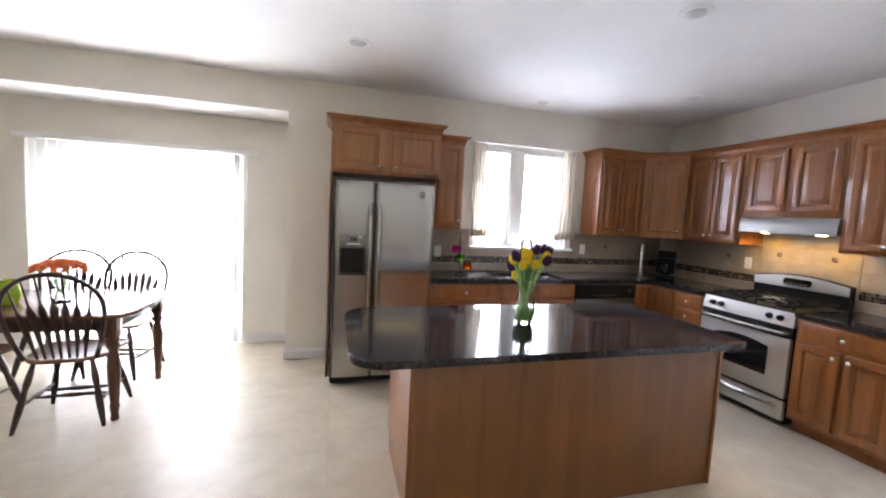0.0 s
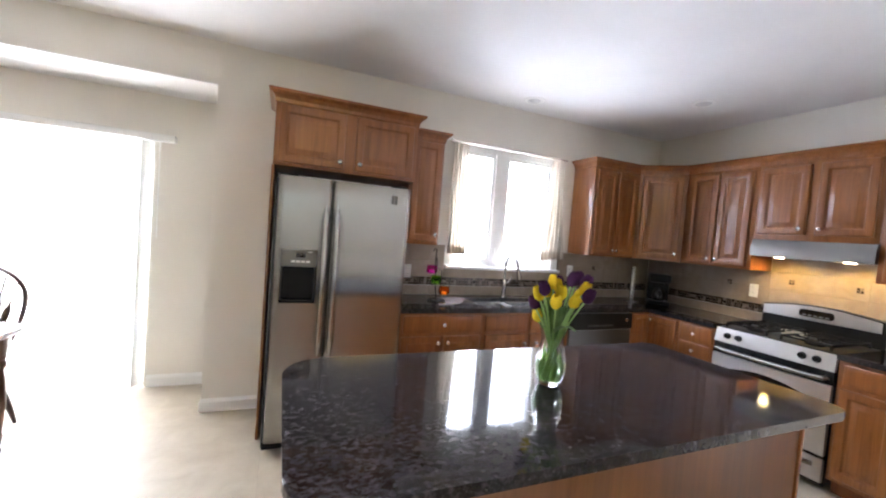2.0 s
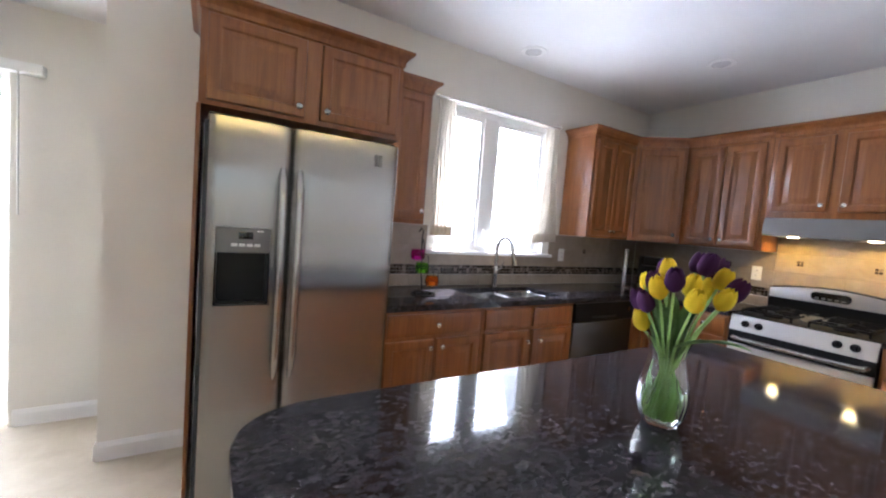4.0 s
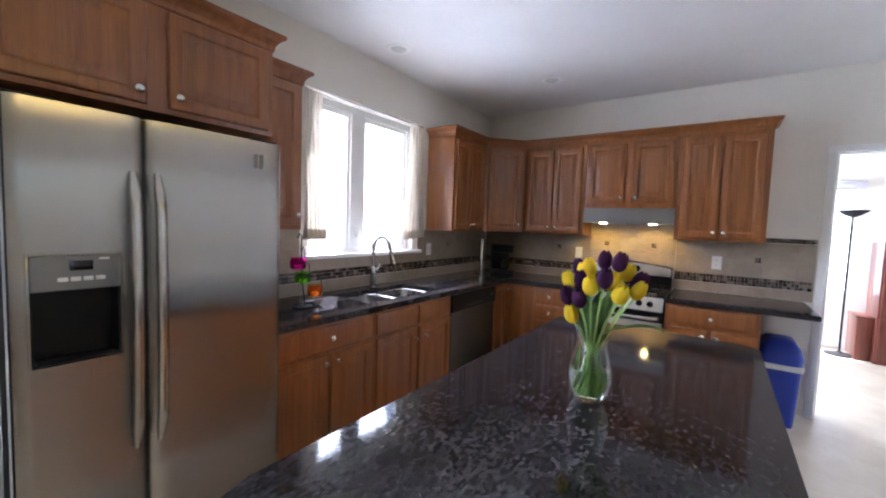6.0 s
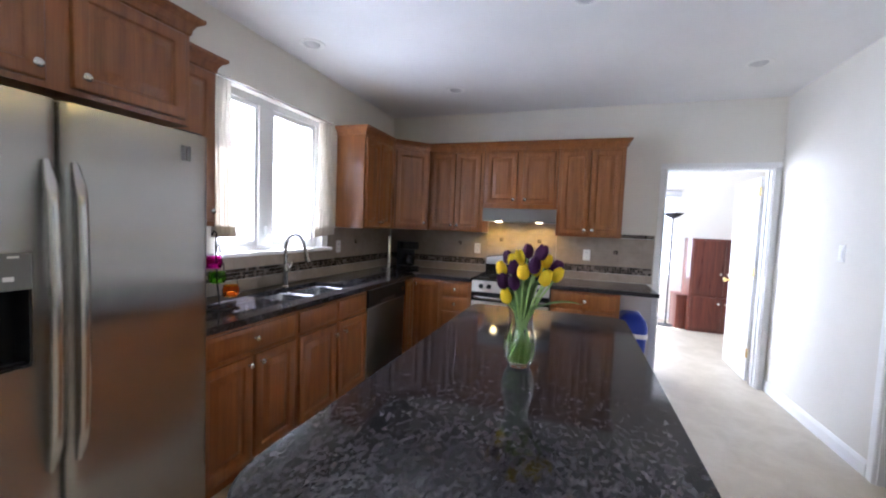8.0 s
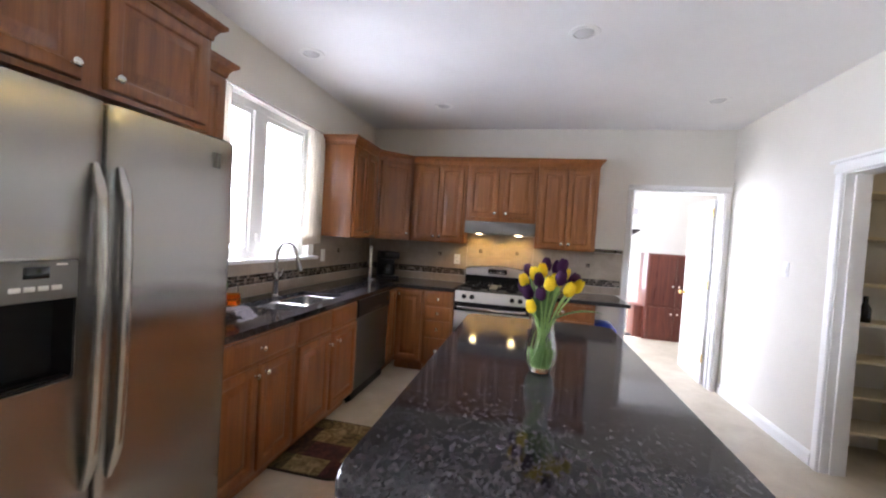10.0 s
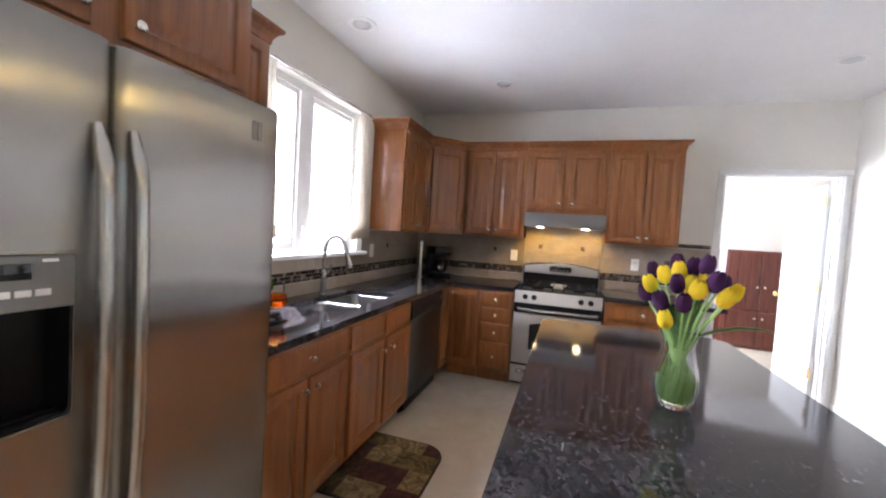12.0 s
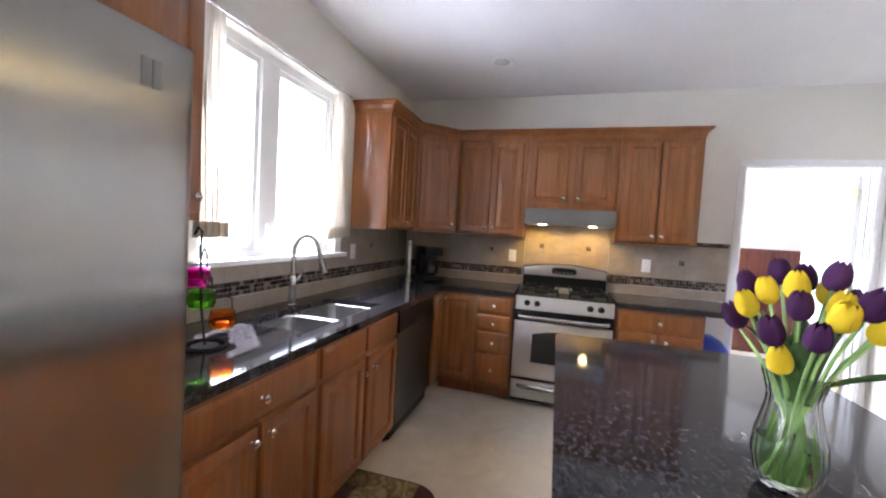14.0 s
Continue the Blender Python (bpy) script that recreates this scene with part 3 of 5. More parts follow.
# ---- refrigerator ----
fr = thing("refrigerator", pose(-0.085, 3.348, 0), "brushed steel side-by-side refrigerator with ice dispenser", "refrigerator")
FW, FH, SP = 0.85, 1.754, 0.342
part("body", box(0.004, FW - 0.004, 0.075, 0.70, 0.02, FH - 0.012, 0.004), DARKSIDE, fr, "dark grey cabinet sides")
part("kick_grille", box(0.01, FW - 0.01, 0.05, 0.08, 0.02, 0.075, 0.003), BLACK, fr)


def fridge_door(x0, x1, hole=None):
    """A steel door with rounded long edges, bowed a little, with an opening for the dispenser."""
    bm = bmesh.new()
    xs = sorted({x0, x0 + 0.004, x0 + 0.012, x0 + 0.03, x1 - 0.03, x1 - 0.012, x1 - 0.004, x1, *((hole[0], hole[1]) if hole else ()), *[x0 + (x1 - x0) * k / 6 for k in range(1, 6)]})
    zs = sorted({0.085, FH, *((hole[2], hole[3]) if hole else ())})

    def dep(x):
        e = min(x - x0, x1 - x)
        return 0.018 * max(0.0, 1 - e / 0.03) ** 2.2 - 0.006 * math.sin(math.pi * (x - x0) / (x1 - x0))
    grid = {(a, b): bm.verts.new((x, dep(x), z)) for a, x in enumerate(xs) for b, z in enumerate(zs)}
    for a in range(len(xs) - 1):
        for b in range(len(zs) - 1):
            if hole and hole[0] <= xs[a] < hole[1] and hole[2] <= zs[b] < hole[3]:
                continue
            bm.faces.new((grid[a, b], grid[a + 1, b], grid[a + 1, b + 1], grid[a, b + 1]))
    ext = bmesh.ops.extrude_edge_only(bm, edges=[e for e in bm.edges if e.is_boundary])
    for g in ext["geom"]:
        if isinstance(g, bmesh.types.BMVert):
            g.co.y = 0.068
    return bm


HOLE = (0.058, 0.268, 0.972, 1.303)
d1 = part("door", fridge_door(0.018, SP - 0.004, HOLE), STEEL, fr)
d2 = part("door", fridge_door(SP + 0.004, FW), STEEL, fr)
part("door_side", box(0.0162, 0.0178, 0.014, 0.068, 0.087, FH - 0.002), DARKSIDE, d1, "dark grey door edge")
for dd, hx in ((d1, SP - 0.036), (d2, SP + 0.034)):
    pts = arc(lambda u: (hx, -0.004 - 0.024 * min(1, math.sin(math.pi * u) * 3.0) - 0.014 * math.sin(math.pi * u), 0.632 + 0.94 * u), 28)
    part("handle", tube(pts, [0.011 + 0.008 * min(1, 5 * math.sin(math.pi * k / 28)) for k in range(29)], 14, None, 0.85), STEELH, dd, "curved brushed steel handle")
hx0, hx1, hz0, hz1 = HOLE
disp = part("dispenser", loft([[(hx0 - a, y, hz0 - a), (hx1 + a, y, hz0 - a), (hx1 + a, y, hz1 + a), (hx0 - a, y, hz1 + a)] for a, y in ((0.006, 0.0), (0.006, -0.006), (0.0, -0.009), (-0.003, -0.004), (-0.004, 0.02))], None, False, False), STEEL, d1, "thin steel dispenser surround")
pz = hz1 - 0.105
part("control_panel", box(hx0 + 0.002, hx1 - 0.002, -0.016, 0.02, pz, hz1 - 0.002, 0.004), GREYPL, d1, "grey control panel standing proud")
part("display", box(hx0 + 0.085, hx1 - 0.07, -0.0175, 0, hz1 - 0.046, hz1 - 0.016, 0.001), BLACKGL, d1)
part("maker_plate", box(hx1 - 0.055, hx1 - 0.03, -0.017, 0, hz1 - 0.014, hz1 - 0.008), WHITEPL, d1)
for k in range(4):
    part("button", box(hx0 + 0.058 + k * 0.029, hx0 + 0.082 + k * 0.029, -0.018, 0, hz1 - 0.078, hz1 - 0.065, 0.002), WHITEPL, d1)
cav = bmesh.new()
rings = [[(x, y, z) for x, z in rounded(hx0 + 0.006 + i, hx1 - 0.006 - i, hz0 + 0.004 + i, pz, (0.018, 0.018, 0.001, 0.001), 4)] for i, y in ((-0.006, -0.008), (0.0, -0.006), (0.004, 0.062))]
loft(rings, cav, False, True)
part("recess", cav, BLACK, d1, "black dispenser recess")
part("drip_tray", box(hx0 + 0.012, hx1 - 0.012, -0.006, 0.02, hz0 + 0.006, hz0 + 0.014, 0.002), BLACK, d1)
for bx in (0.720, 0.743):
    part("badge", box(bx, bx + 0.015, -0.0075, 0.004, 1.641, 1.698, 0.001), GREYPL, d2, "small grey badge bar")
part("hinge_cover", box(0.02, 0.13, 0.02, 0.12, FH - 0.012, FH + 0.012, 0.004), BLACK, fr)
part("hinge_cover", box(FW - 0.13, FW - 0.02, 0.02, 0.12, FH - 0.012, FH + 0.012, 0.004), BLACK, fr)

# ---- range and hood ----
rg = thing("gas_range", pose(3.27, 2.833, 0, 0, 0, RZ_E), "stainless steel gas range with black cooktop and oven window", "range")
RW = 0.752
part("body", box(0.002, RW - 0.002, 0.03, 0.62, 0.03, 0.885, 0.003), BLACK, rg)
part("cooktop", box(0, RW, 0.025, 0.60, 0.885, 0.908, 0.006), BLACK, rg, "black enamel cooktop")
bm = loft([[(0, 0.0, 0.79), (0, 0.03, 0.79), (0, 0.045, 0.90), (0, 0.02, 0.90)], [(RW, 0.0, 0.79), (RW, 0.03, 0.79), (RW, 0.045, 0.90), (RW, 0.02, 0.90)]])
cp = part("control_panel", bm, RSTEEL, rg)
for kx in (0.095, 0.175, RW - 0.175, RW - 0.095):
    bm = lathe([(0.002, 0), (0.024, 0), (0.024, 0.006), (0.018, 0.01), (0.017, 0.03), (0.012, 0.034), (0.001, 0.034)], 18)
    box(-0.004, 0.004, -0.017, 0.017, 0.03, 0.042, 0.001, bm)
    bmesh.ops.transform(bm, matrix=Matrix.Translation((kx, 0.009, 0.845)) @ Matrix.Rotation(radians(80), 4, "X"), verts=bm.verts)
    part("burner_knob", bm, BLACK, cp, "black burner knob")
part("trim_band", box(0, RW, 0.004, 0.03, 0.70, 0.79, 0.002), BLACK, rg)
od = part("oven_door", box(0.002, RW - 0.002, -0.008, 0.028, 0.235, 0.698, 0.006), RSTEEL, rg)
wpoly = [(0.15, 0.37), (RW - 0.15, 0.37)] + arc(lambda u: (RW - 0.15 - (RW - 0.30) * u, 0.60 + 0.035 * math.sin(math.pi * u)), 12)
bm = prism(wpoly, 0, 0.006)
bmesh.ops.transform(bm, matrix=Matrix.Translation((0, -0.006, 0)) @ Matrix.Rotation(radians(90), 4, "X"), verts=bm.verts)
part("oven_window", bm, BLACKGL, od, "dark glass oven window")
part("handle", tube([(0.035, 0.006, 0.742), (0.045, -0.035, 0.74), (0.09, -0.05, 0.738)] + [(0.09 + (RW - 0.18) * k / 8, -0.05 - 0.008 * math.sin(math.pi * k / 8), 0.738) for k in range(1, 9)] + [(RW - 0.045, -0.035, 0.74), (RW - 0.035, 0.006, 0.742)], 0.017, 10), STEELH, od)
part("door_gap", box(0.004, RW - 0.004, 0.0, 0.028, 0.215, 0.235), BLACK, rg)
dr = part("warming_drawer", box(0.002, RW - 0.002, -0.006, 0.028, 0.06, 0.212, 0.005), RSTEEL, rg)
part("handle", loft([[(x, -0.006 - 0.022 * s, 0.165 - 0.016), (x, -0.006 - 0.03 * s, 0.165), (x, -0.006 - 0.018 * s, 0.165 + 0.014), (x, -0.004, 0.165 + 0.016), (x, -0.004, 0.165 - 0.018)] for x, s in ((0.05, 0.1), (0.09, 0.9), (RW / 2, 1.05), (RW - 0.09, 0.9), (RW - 0.05, 0.1))]), STEELH, dr)
back = [(0.005, 0.905), (RW - 0.005, 0.905), (RW - 0.005, 1.085)] + arc(lambda u: (RW - 0.005 - (RW - 0.01) * u, 1.10 + 0.04 * math.sin(math.pi * u)), 14) + [(0.005, 1.085)]
bm = prism(back, 0, 0.05)
bmesh.ops.transform(bm, matrix=Matrix.Translation((0, 0.65, 0)) @ Matrix.Rotation(radians(90), 4, "X"), verts=bm.verts)
bg = part("backguard", bm, BLACK, rg)
pan_p = [(0.012, 1.02), (RW - 0.012, 1.02)] + arc(lambda u: (RW - 0.012 - (RW - 0.024) * u, 1.092 + 0.04 * math.sin(math.pi * u)), 14)
bm = prism(pan_p, 0, 0.014, None, 0.003)
bmesh.ops.transform(bm, matrix=Matrix.Translation((0, 0.60, 0)) @ Matrix.Rotation(radians(90), 4, "X"), verts=bm.verts)
part("backguard_panel", bm, RSTEEL, bg)
bm = prism(rounded(0.265, 0.485, 1.045, 1.105, (0.025,) * 4), 0, 0.005)
bmesh.ops.transform(bm, matrix=Matrix.Translation((0, 0.586, 0)) @ Matrix.Rotation(radians(90), 4, "X"), verts=bm.verts)
disp2 = part("clock_display", bm, BLACKGL, bg)
for k in range(5):
    part("clock_button", box(0.29 + k * 0.036, 0.312 + k * 0.036, 0.578, 0.582, 1.055, 1.065), GREYPL, disp2)
for bx in (0.19, RW - 0.19):
    for by in (0.18, 0.44):
        part("burner", lathe([(0.055, 0), (0.055, 0.012), (0.04, 0.016), (0.036, 0.026), (0.0, 0.026)], 20, (bx, by, 0.908)), IRON, rg)
    bm = bmesh.new()
    for a, b in (((bx - 0.14, 0.06), (bx + 0.14, 0.06)), ((bx - 0.14, 0.56), (bx + 0.14, 0.56)), ((bx - 0.14, 0.31), (bx + 0.14, 0.31)), ((bx - 0.14, 0.06), (bx - 0.14, 0.56)), ((bx + 0.14, 0.06), (bx + 0.14, 0.56)), ((bx, 0.06), (bx, 0.14)), ((bx, 0.22), (bx, 0.40)), ((bx, 0.48), (bx, 0.56)), ((bx - 0.14, 0.18), (bx - 0.04, 0.18)), ((bx + 0.04, 0.18), (bx + 0.14, 0.18)), ((bx - 0.14, 0.44), (bx - 0.04, 0.44)), ((bx + 0.04, 0.44), (bx + 0.14, 0.44))):
        box(min(a[0], b[0]) - 0.005, max(a[0], b[0]) + 0.005, min(a[1], b[1]) - 0.005, max(a[1], b[1]) + 0.005, 0.935, 0.948, 0, bm)
    for fx in (-0.14, 0.14):
        for fy in (0.06, 0.56):
            box(bx + fx - 0.006, bx + fx + 0.006, fy - 0.006, fy + 0.006, 0.908, 0.935, 0, bm)
    part("grate", bm, IRON, rg)
sr = thing("spoon_rest", pose(3.59, 2.46, 0.908), "small cream ceramic dish on the cooktop", "dish")
part("dish", loft([[(x * s, y * s, z) for x, y in rounded(-0.045, 0.045, -0.07, 0.07, (0.02,) * 4, 4)] for s, z in ((0.75, 0), (0.95, 0.012), (1.0, 0.04), (0.94, 0.04), (0.85, 0.012))]), painted("cream_ceramic", (0.62, 0.55, 0.38), 0.3), sr)

hood = thing("range_hood", pose(3.60, 2.833, 0, 0, 0, RZ_E), "stainless steel range hood with two lit lamps", "range hood")
bm = loft([[(x, 0.0, 1.498), (x, 0.338, 1.498), (x, 0.338, 1.633), (x, 0.02, 1.633), (x, 0.0, 1.57)] for x in (0.002, 0.755)])
part("body", bm, steel("hood_steel", (0.20, 0.195, 0.185), 0.33, 0.3), hood)
for hx in (0.153, 0.583):
    part("lamp", lathe([(0.034, 0.0), (0.034, -0.004), (0.026, -0.007), (0.001, -0.0075)], 18, (hx, 0.13, 1.498)), BULB, hood, "lit warm lamp lens")
part("filter", box(0.22, 0.53, 0.05, 0.28, 1.492, 1.4985, 0.002), GREYPL, hood)

# ---- dishwasher ----
dw = thing("dishwasher", pose(2.336, FY - 0.012, 0), "steel dishwasher with black control panel under the worktop", "dishwasher")
DW = 0.72
part("body", box(0.004, DW - 0.004, 0.03, 0.59, 0.02, 0.872, 0.002), BLACK, dw)
part("door", box(0.002, DW - 0.002, 0.0, 0.03, 0.115, 0.715, 0.006), DSTEEL, dw)
cpd = part("control_panel", loft([[(x, -0.004, 0.72), (x, -0.012, 0.735), (x, -0.006, 0.868), (x, 0.03, 0.868), (x, 0.03, 0.72)] for x in (0.002, DW - 0.002)]), BLACK, dw, "", False)
part("handle_recess", box(0.19, 0.49, -0.0125, 0, 0.748, 0.765, 0.002), DARKSIDE, cpd)
part("dial", lathe([(0.018, 0), (0.018, 0.008), (0.001, 0.009)], 16), NICKEL, cpd).matrix_basis = pose(DW - 0.075, -0.008, 0.805, 90)
part("kick_plate", box(0.01, DW - 0.01, 0.06, 0.075, 0.0, 0.11), BLACK, dw)

# ---- kitchen window ----
wx0, wx1, wz0, wz1 = WIN
win = thing("window_1", pose(0, 0, 0), "white double casement window above the sink, bright daylight outside", "window", "", "structure")
fy0, fy1 = 4.14, 4.20
wf = bmesh.new()
for a in ((wx0, wx0 + 0.045, wz0, wz1), (wx1 - 0.045, wx1, wz0, wz1), (wx0 + 0.045, wx1 - 0.045, wz1 - 0.05, wz1), (wx0 + 0.045, wx1 - 0.045, wz0, wz0 + 0.05)):
    box(a[0], a[1], fy0, fy1, a[2], a[3], 0, wf)
part("window_frame", wf, TRIM, win)
part("mullion", box(1.85, 1.985, fy0 - 0.006, fy1, wz0 + 0.05, wz1 - 0.05, 0.004), TRIM, win)
for a, b in ((wx0 + 0.045, 1.85), (1.985, wx1 - 0.045)):
    sash = bmesh.new()
    for q in ((a, a + 0.03, wz0 + 0.05, wz1 - 0.05), (b - 0.03, b, wz0 + 0.05, wz1 - 0.05), (a + 0.03, b - 0.03, wz0 + 0.05, wz0 + 0.085), (a + 0.03, b - 0.03, wz1 - 0.085, wz1 - 0.05)):
        box(q[0], q[1], fy0 + 0.012, fy1 - 0.012, q[2], q[3], 0, sash)
    part("sash", sash, TRIM, win)
    p = part("pane", box(a + 0.03, b - 0.03, 4.168, 4.172, wz0 + 0.085, wz1 - 0.085), PANE, win)
    p.visible_shadow = False
part("window_sill", box(1.355, 2.625, 4.015, fy0, 1.16, 1.188, 0.006), TRIM, win)
part("latch", box(1.905, 1.925, fy0 - 0.03, fy0 - 0.006, 1.30, 1.37, 0.004), WHITEPL, win)

rod = thing("curtain_rod", pose(0, 0, 0), "thin silver curtain rod with small finials", "curtain rod")
part("rod", tube([(1.33, 4.02, 2.305), (2.575, 4.02, 2.305)], 0.007, 10), NICKEL, rod)
for x in (1.325, 2.58):
    part("finial", lathe([(0.001, -0.016), (0.012, -0.012), (0.016, 0), (0.012, 0.012), (0.001, 0.016)], 12, (x, 4.02, 2.305)), NICKEL, rod)
    part("bracket", box(x - 0.006 + (0.03 if x < 2 else -0.03), x + 0.006 + (0.03 if x < 2 else -0.03), 4.02, YW, 2.297, 2.303), NICKEL, rod)


def curtain(m, top, waist, bottom, h, side):
    """A gathered panel hanging from the rod, drawn in towards the wall side at its waist."""
    root = thing("curtain", m, "cream gathered cafe curtain panel beside the window", "curtain", "curtains")
    n, rows = 40, 18
    grid = []
    for j in range(rows + 1):
        v = j / rows
        k = 1 - abs(v - 0.25) / 0.25 if v < 0.25 else 0
        w = top + (waist - top) * math.sin(min(1, v / 0.3) * math.pi / 2) if v < 0.3 else waist + (bottom - waist) * (v - 0.3) / 0.7
        row = []
        for i in range(n + 1):
            u = i / n
            y = 0.012 * math.sin(u * 34 + 1.3 * math.sin(v * 3)) * (0.5 + 0.6 * v) + 0.006 * math.sin(u * 13 + v * 5)
            row.append((side * (w * u) + 0.004 * math.sin(v * 9 + u * 5), y, -h * v))
        grid.append(row)
    bm = bmesh.new()
    vs = [[bm.verts.new(p) for p in r] for r in grid]
    for a, b in zip(vs, vs[1:]):
        for i in range(n):
            bm.faces.new((a[i], a[i + 1], b[i + 1], b[i]))
    bmesh.ops.solidify(bm, geom=list(bm.faces), thickness=0.0015)
    part("cloth", bm, CURTAIN, root)
    hem = bmesh.new()
    lines = [[hem.verts.new((x, y - 0.0022, -h * z)) for x, y, _ in grid[-1]] for z in (0.925, 1.0)]
    for i in range(n):
        hem.faces.new((lines[0][i], lines[0][i + 1], lines[1][i + 1], lines[1][i]))
    bmesh.ops.solidify(hem, geom=list(hem.faces), thickness=0.0012)
    part("hem", hem, HEM, root, "doubled tan hem")
    for k in range(5):
        r = part("ring", tube(arc(lambda u: (side * top * (0.1 + 0.2 * k), 0.012 * math.cos(2 * math.pi * u), 0.006 + 0.012 * math.sin(2 * math.pi * u)), 12), 0.0015, 6), NICKEL, root)
    return root


curtain(pose(1.345, 4.02, 2.292), 0.15, 0.15, 0.19, 0.995, 1)
curtain(pose(2.58, 4.02, 2.292), 0.14, 0.18, 0.29, 0.99, -1).matrix_world = pose(2.57, 4.02, 2.292, 0, -4.5, 0)

# ---- patio door and blinds ----
px0, px1, _, pz1 = PAT
pd = thing("patio_door_1", pose(0, 0, 0), "white sliding glass patio door behind vertical blinds", "door", "", "structure")
fb = bmesh.new()
for q in ((px0, px0 + 0.05, 0, pz1), (px1 - 0.02, px1, 0, pz1), (px0 + 0.05, px1 - 0.02, pz1 - 0.05, pz1), (px0 + 0.05, px1 - 0.02, 0.0, 0.03)):
    box(q[0], q[1], 4.69, 4.79, q[2], q[3], 0, fb)
part("door_frame", fb, TRIM, pd)
mid = (px0 + px1) / 2
for a, b, y in ((px0 + 0.05, mid + 0.03, 4.70), (mid - 0.03, px1 - 0.02, 4.745)):
    sb = bmesh.new()
    for q in ((a, a + 0.065, 0.03, pz1 - 0.05), (b - 0.035, b, 0.03, pz1 - 0.05), (a + 0.065, b - 0.035, 0.03, 0.12), (a + 0.065, b - 0.035, pz1 - 0.12, pz1 - 0.05)):
        box(q[0], q[1], y, y + 0.035, q[2], q[3], 0, sb)
    part("sliding_panel", sb, TRIM, pd)
    p = part("pane", box(a + 0.065, b - 0.035, y + 0.015, y + 0.02, 0.12, pz1 - 0.12), PANE, pd)
    p.visible_shadow = False
bl = thing("vertical_blinds", pose(0, 0, 0), "white translucent vertical blinds drawn across the patio door", "blinds")
part("headrail", box(px0 - 0.06, -0.87, 4.575, YP - 0.002, 2.03, 2.085, 0.004), WHITEPL, bl)
va = bmesh.new()
for k in range(9):
    u = -0.045 + 0.09 * k / 8
    va.verts.new((u, 0.006 * math.cos(math.pi * u / 0.09), 0))
vane_pts = [v.co.copy() for v in va.verts]
va.free()


def vane(h):
    bm = loft([[(p.x, p.y, z) for p in vane_pts] for z in (0, h)], None, False, False, False)
    bmesh.ops.solidify(bm, geom=list(bm.faces), thickness=0.0012)
    return bm


first = part("vane", vane(1.99), VANE, bl)
first.matrix_basis = pose(px0 + 0.02, 4.605, 0.035, 0, 0, 118)
for k in range(1, 22):
    x = px0 + 0.02 + k * 0.083
    turn = 118 + 7 * math.sin(k * 2.3)
    if x > px1 - 0.09:
        break
    v = new("vane", first.data)
    v.parent, v.matrix_basis = bl, pose(x, 4.605, 0.035, 0, 0, turn)
for x, turn in ((-1.12, 12), (-1.065, 66)):
    v = new("vane", first.data)
    v.parent, v.matrix_basis = bl, pose(x, 4.595, 0.03, 0, 0, turn)
part("wand", tube([(-0.965, 4.57, 2.03), (-0.962, 4.572, 1.25)], 0.005, 8), WHITEPL, bl)

# ---- outdoors ----
tagged(part("ground", box(-60, 60, YP + 0.15, 80, -0.2, -0.1), painted("pale_paving", (0.15, 0.147, 0.14), 0.9)), "pale sunlit paving outside the patio door", "ground", "", "structure")
SKYGLOW = glow("hazy_daylight", (0.97, 0.985, 1.0), 0.6)
tagged(part("backdrop", box(-14, 20, 14, 14.1, -0.1, 9), SKYGLOW), "bright hazy daylight beyond the north windows", "backdrop", "", "structure")
tagged(part("backdrop", box(12, 12.1, -8, 13, -0.1, 7), SKYGLOW), "bright hazy daylight beyond the office window", "backdrop", "", "structure")

# ---- backsplash details ----
def plate(m, label, kind):
    root = thing(kind, m, label, "outlet" if kind == "wall_outlet" else "light switch", "wall plates")
    part("cover_plate", box(-0.036, 0.036, -0.006, 0, -0.058, 0.058, 0.003), WHITEPL, root)
    if kind == "wall_outlet":
        for z in (-0.022, 0.022):
            part("socket", box(-0.016, 0.016, -0.009, -0.004, z - 0.014, z + 0.014, 0.004), WHITEPL, root)
            for x in (-0.006, 0.006):
                part("slot", box(x - 0.0012, x + 0.0012, -0.0096, -0.008, z - 0.004, z + 0.005), BLACK, root)
    else:
        part("rocker", box(-0.014, 0.014, -0.010, -0.004, -0.03, 0.03, 0.003), WHITEPL, root)


TD = 0.009
plate(pose(2.79, YW - TD, 1.185), "white outlet cover on the tiled backsplash", "wall_outlet")
plate(pose(1.005, YW - TD, 1.12), "white outlet cover on the tiled backsplash", "wall_outlet")
plate(pose(XW - TD, 2.95, 1.185, 0, 0, RZ_E), "white outlet cover on the tiled backsplash", "wall_outlet")
plate(pose(XW - TD, 1.76, 1.178, 0, 0, RZ_E), "white outlet cover on the tiled backsplash", "wall_outlet")
plate(pose(2.98, YS, 1.345, 0, 0, 180), "white light switch on the plain wall", "light_switch")

# ---- recessed lights ----
for cx, cy in ((0.064, 3.044), (1.985, 3.79), (3.14, 3.04), (1.87, 1.89), (3.06, 0.665)):
    c = thing("recessed_light", pose(cx, cy, CEIL - 0.001), "white recessed ceiling light, switched off", "ceiling light", "recessed lights")
    part("trim_ring", lathe([(0.06, -0.001), (0.064, -0.007), (0.09, -0.005), (0.094, 0.0)], 28, (0, 0, 0), None, False), WHITEPL, c)
    part("bulb", lathe([(0.0, -0.02), (0.03, -0.018), (0.05, -0.008), (0.058, 0.0)], 24), shader("frosted_bulb", (0.6, 0.6, 0.6), 0.3), c)

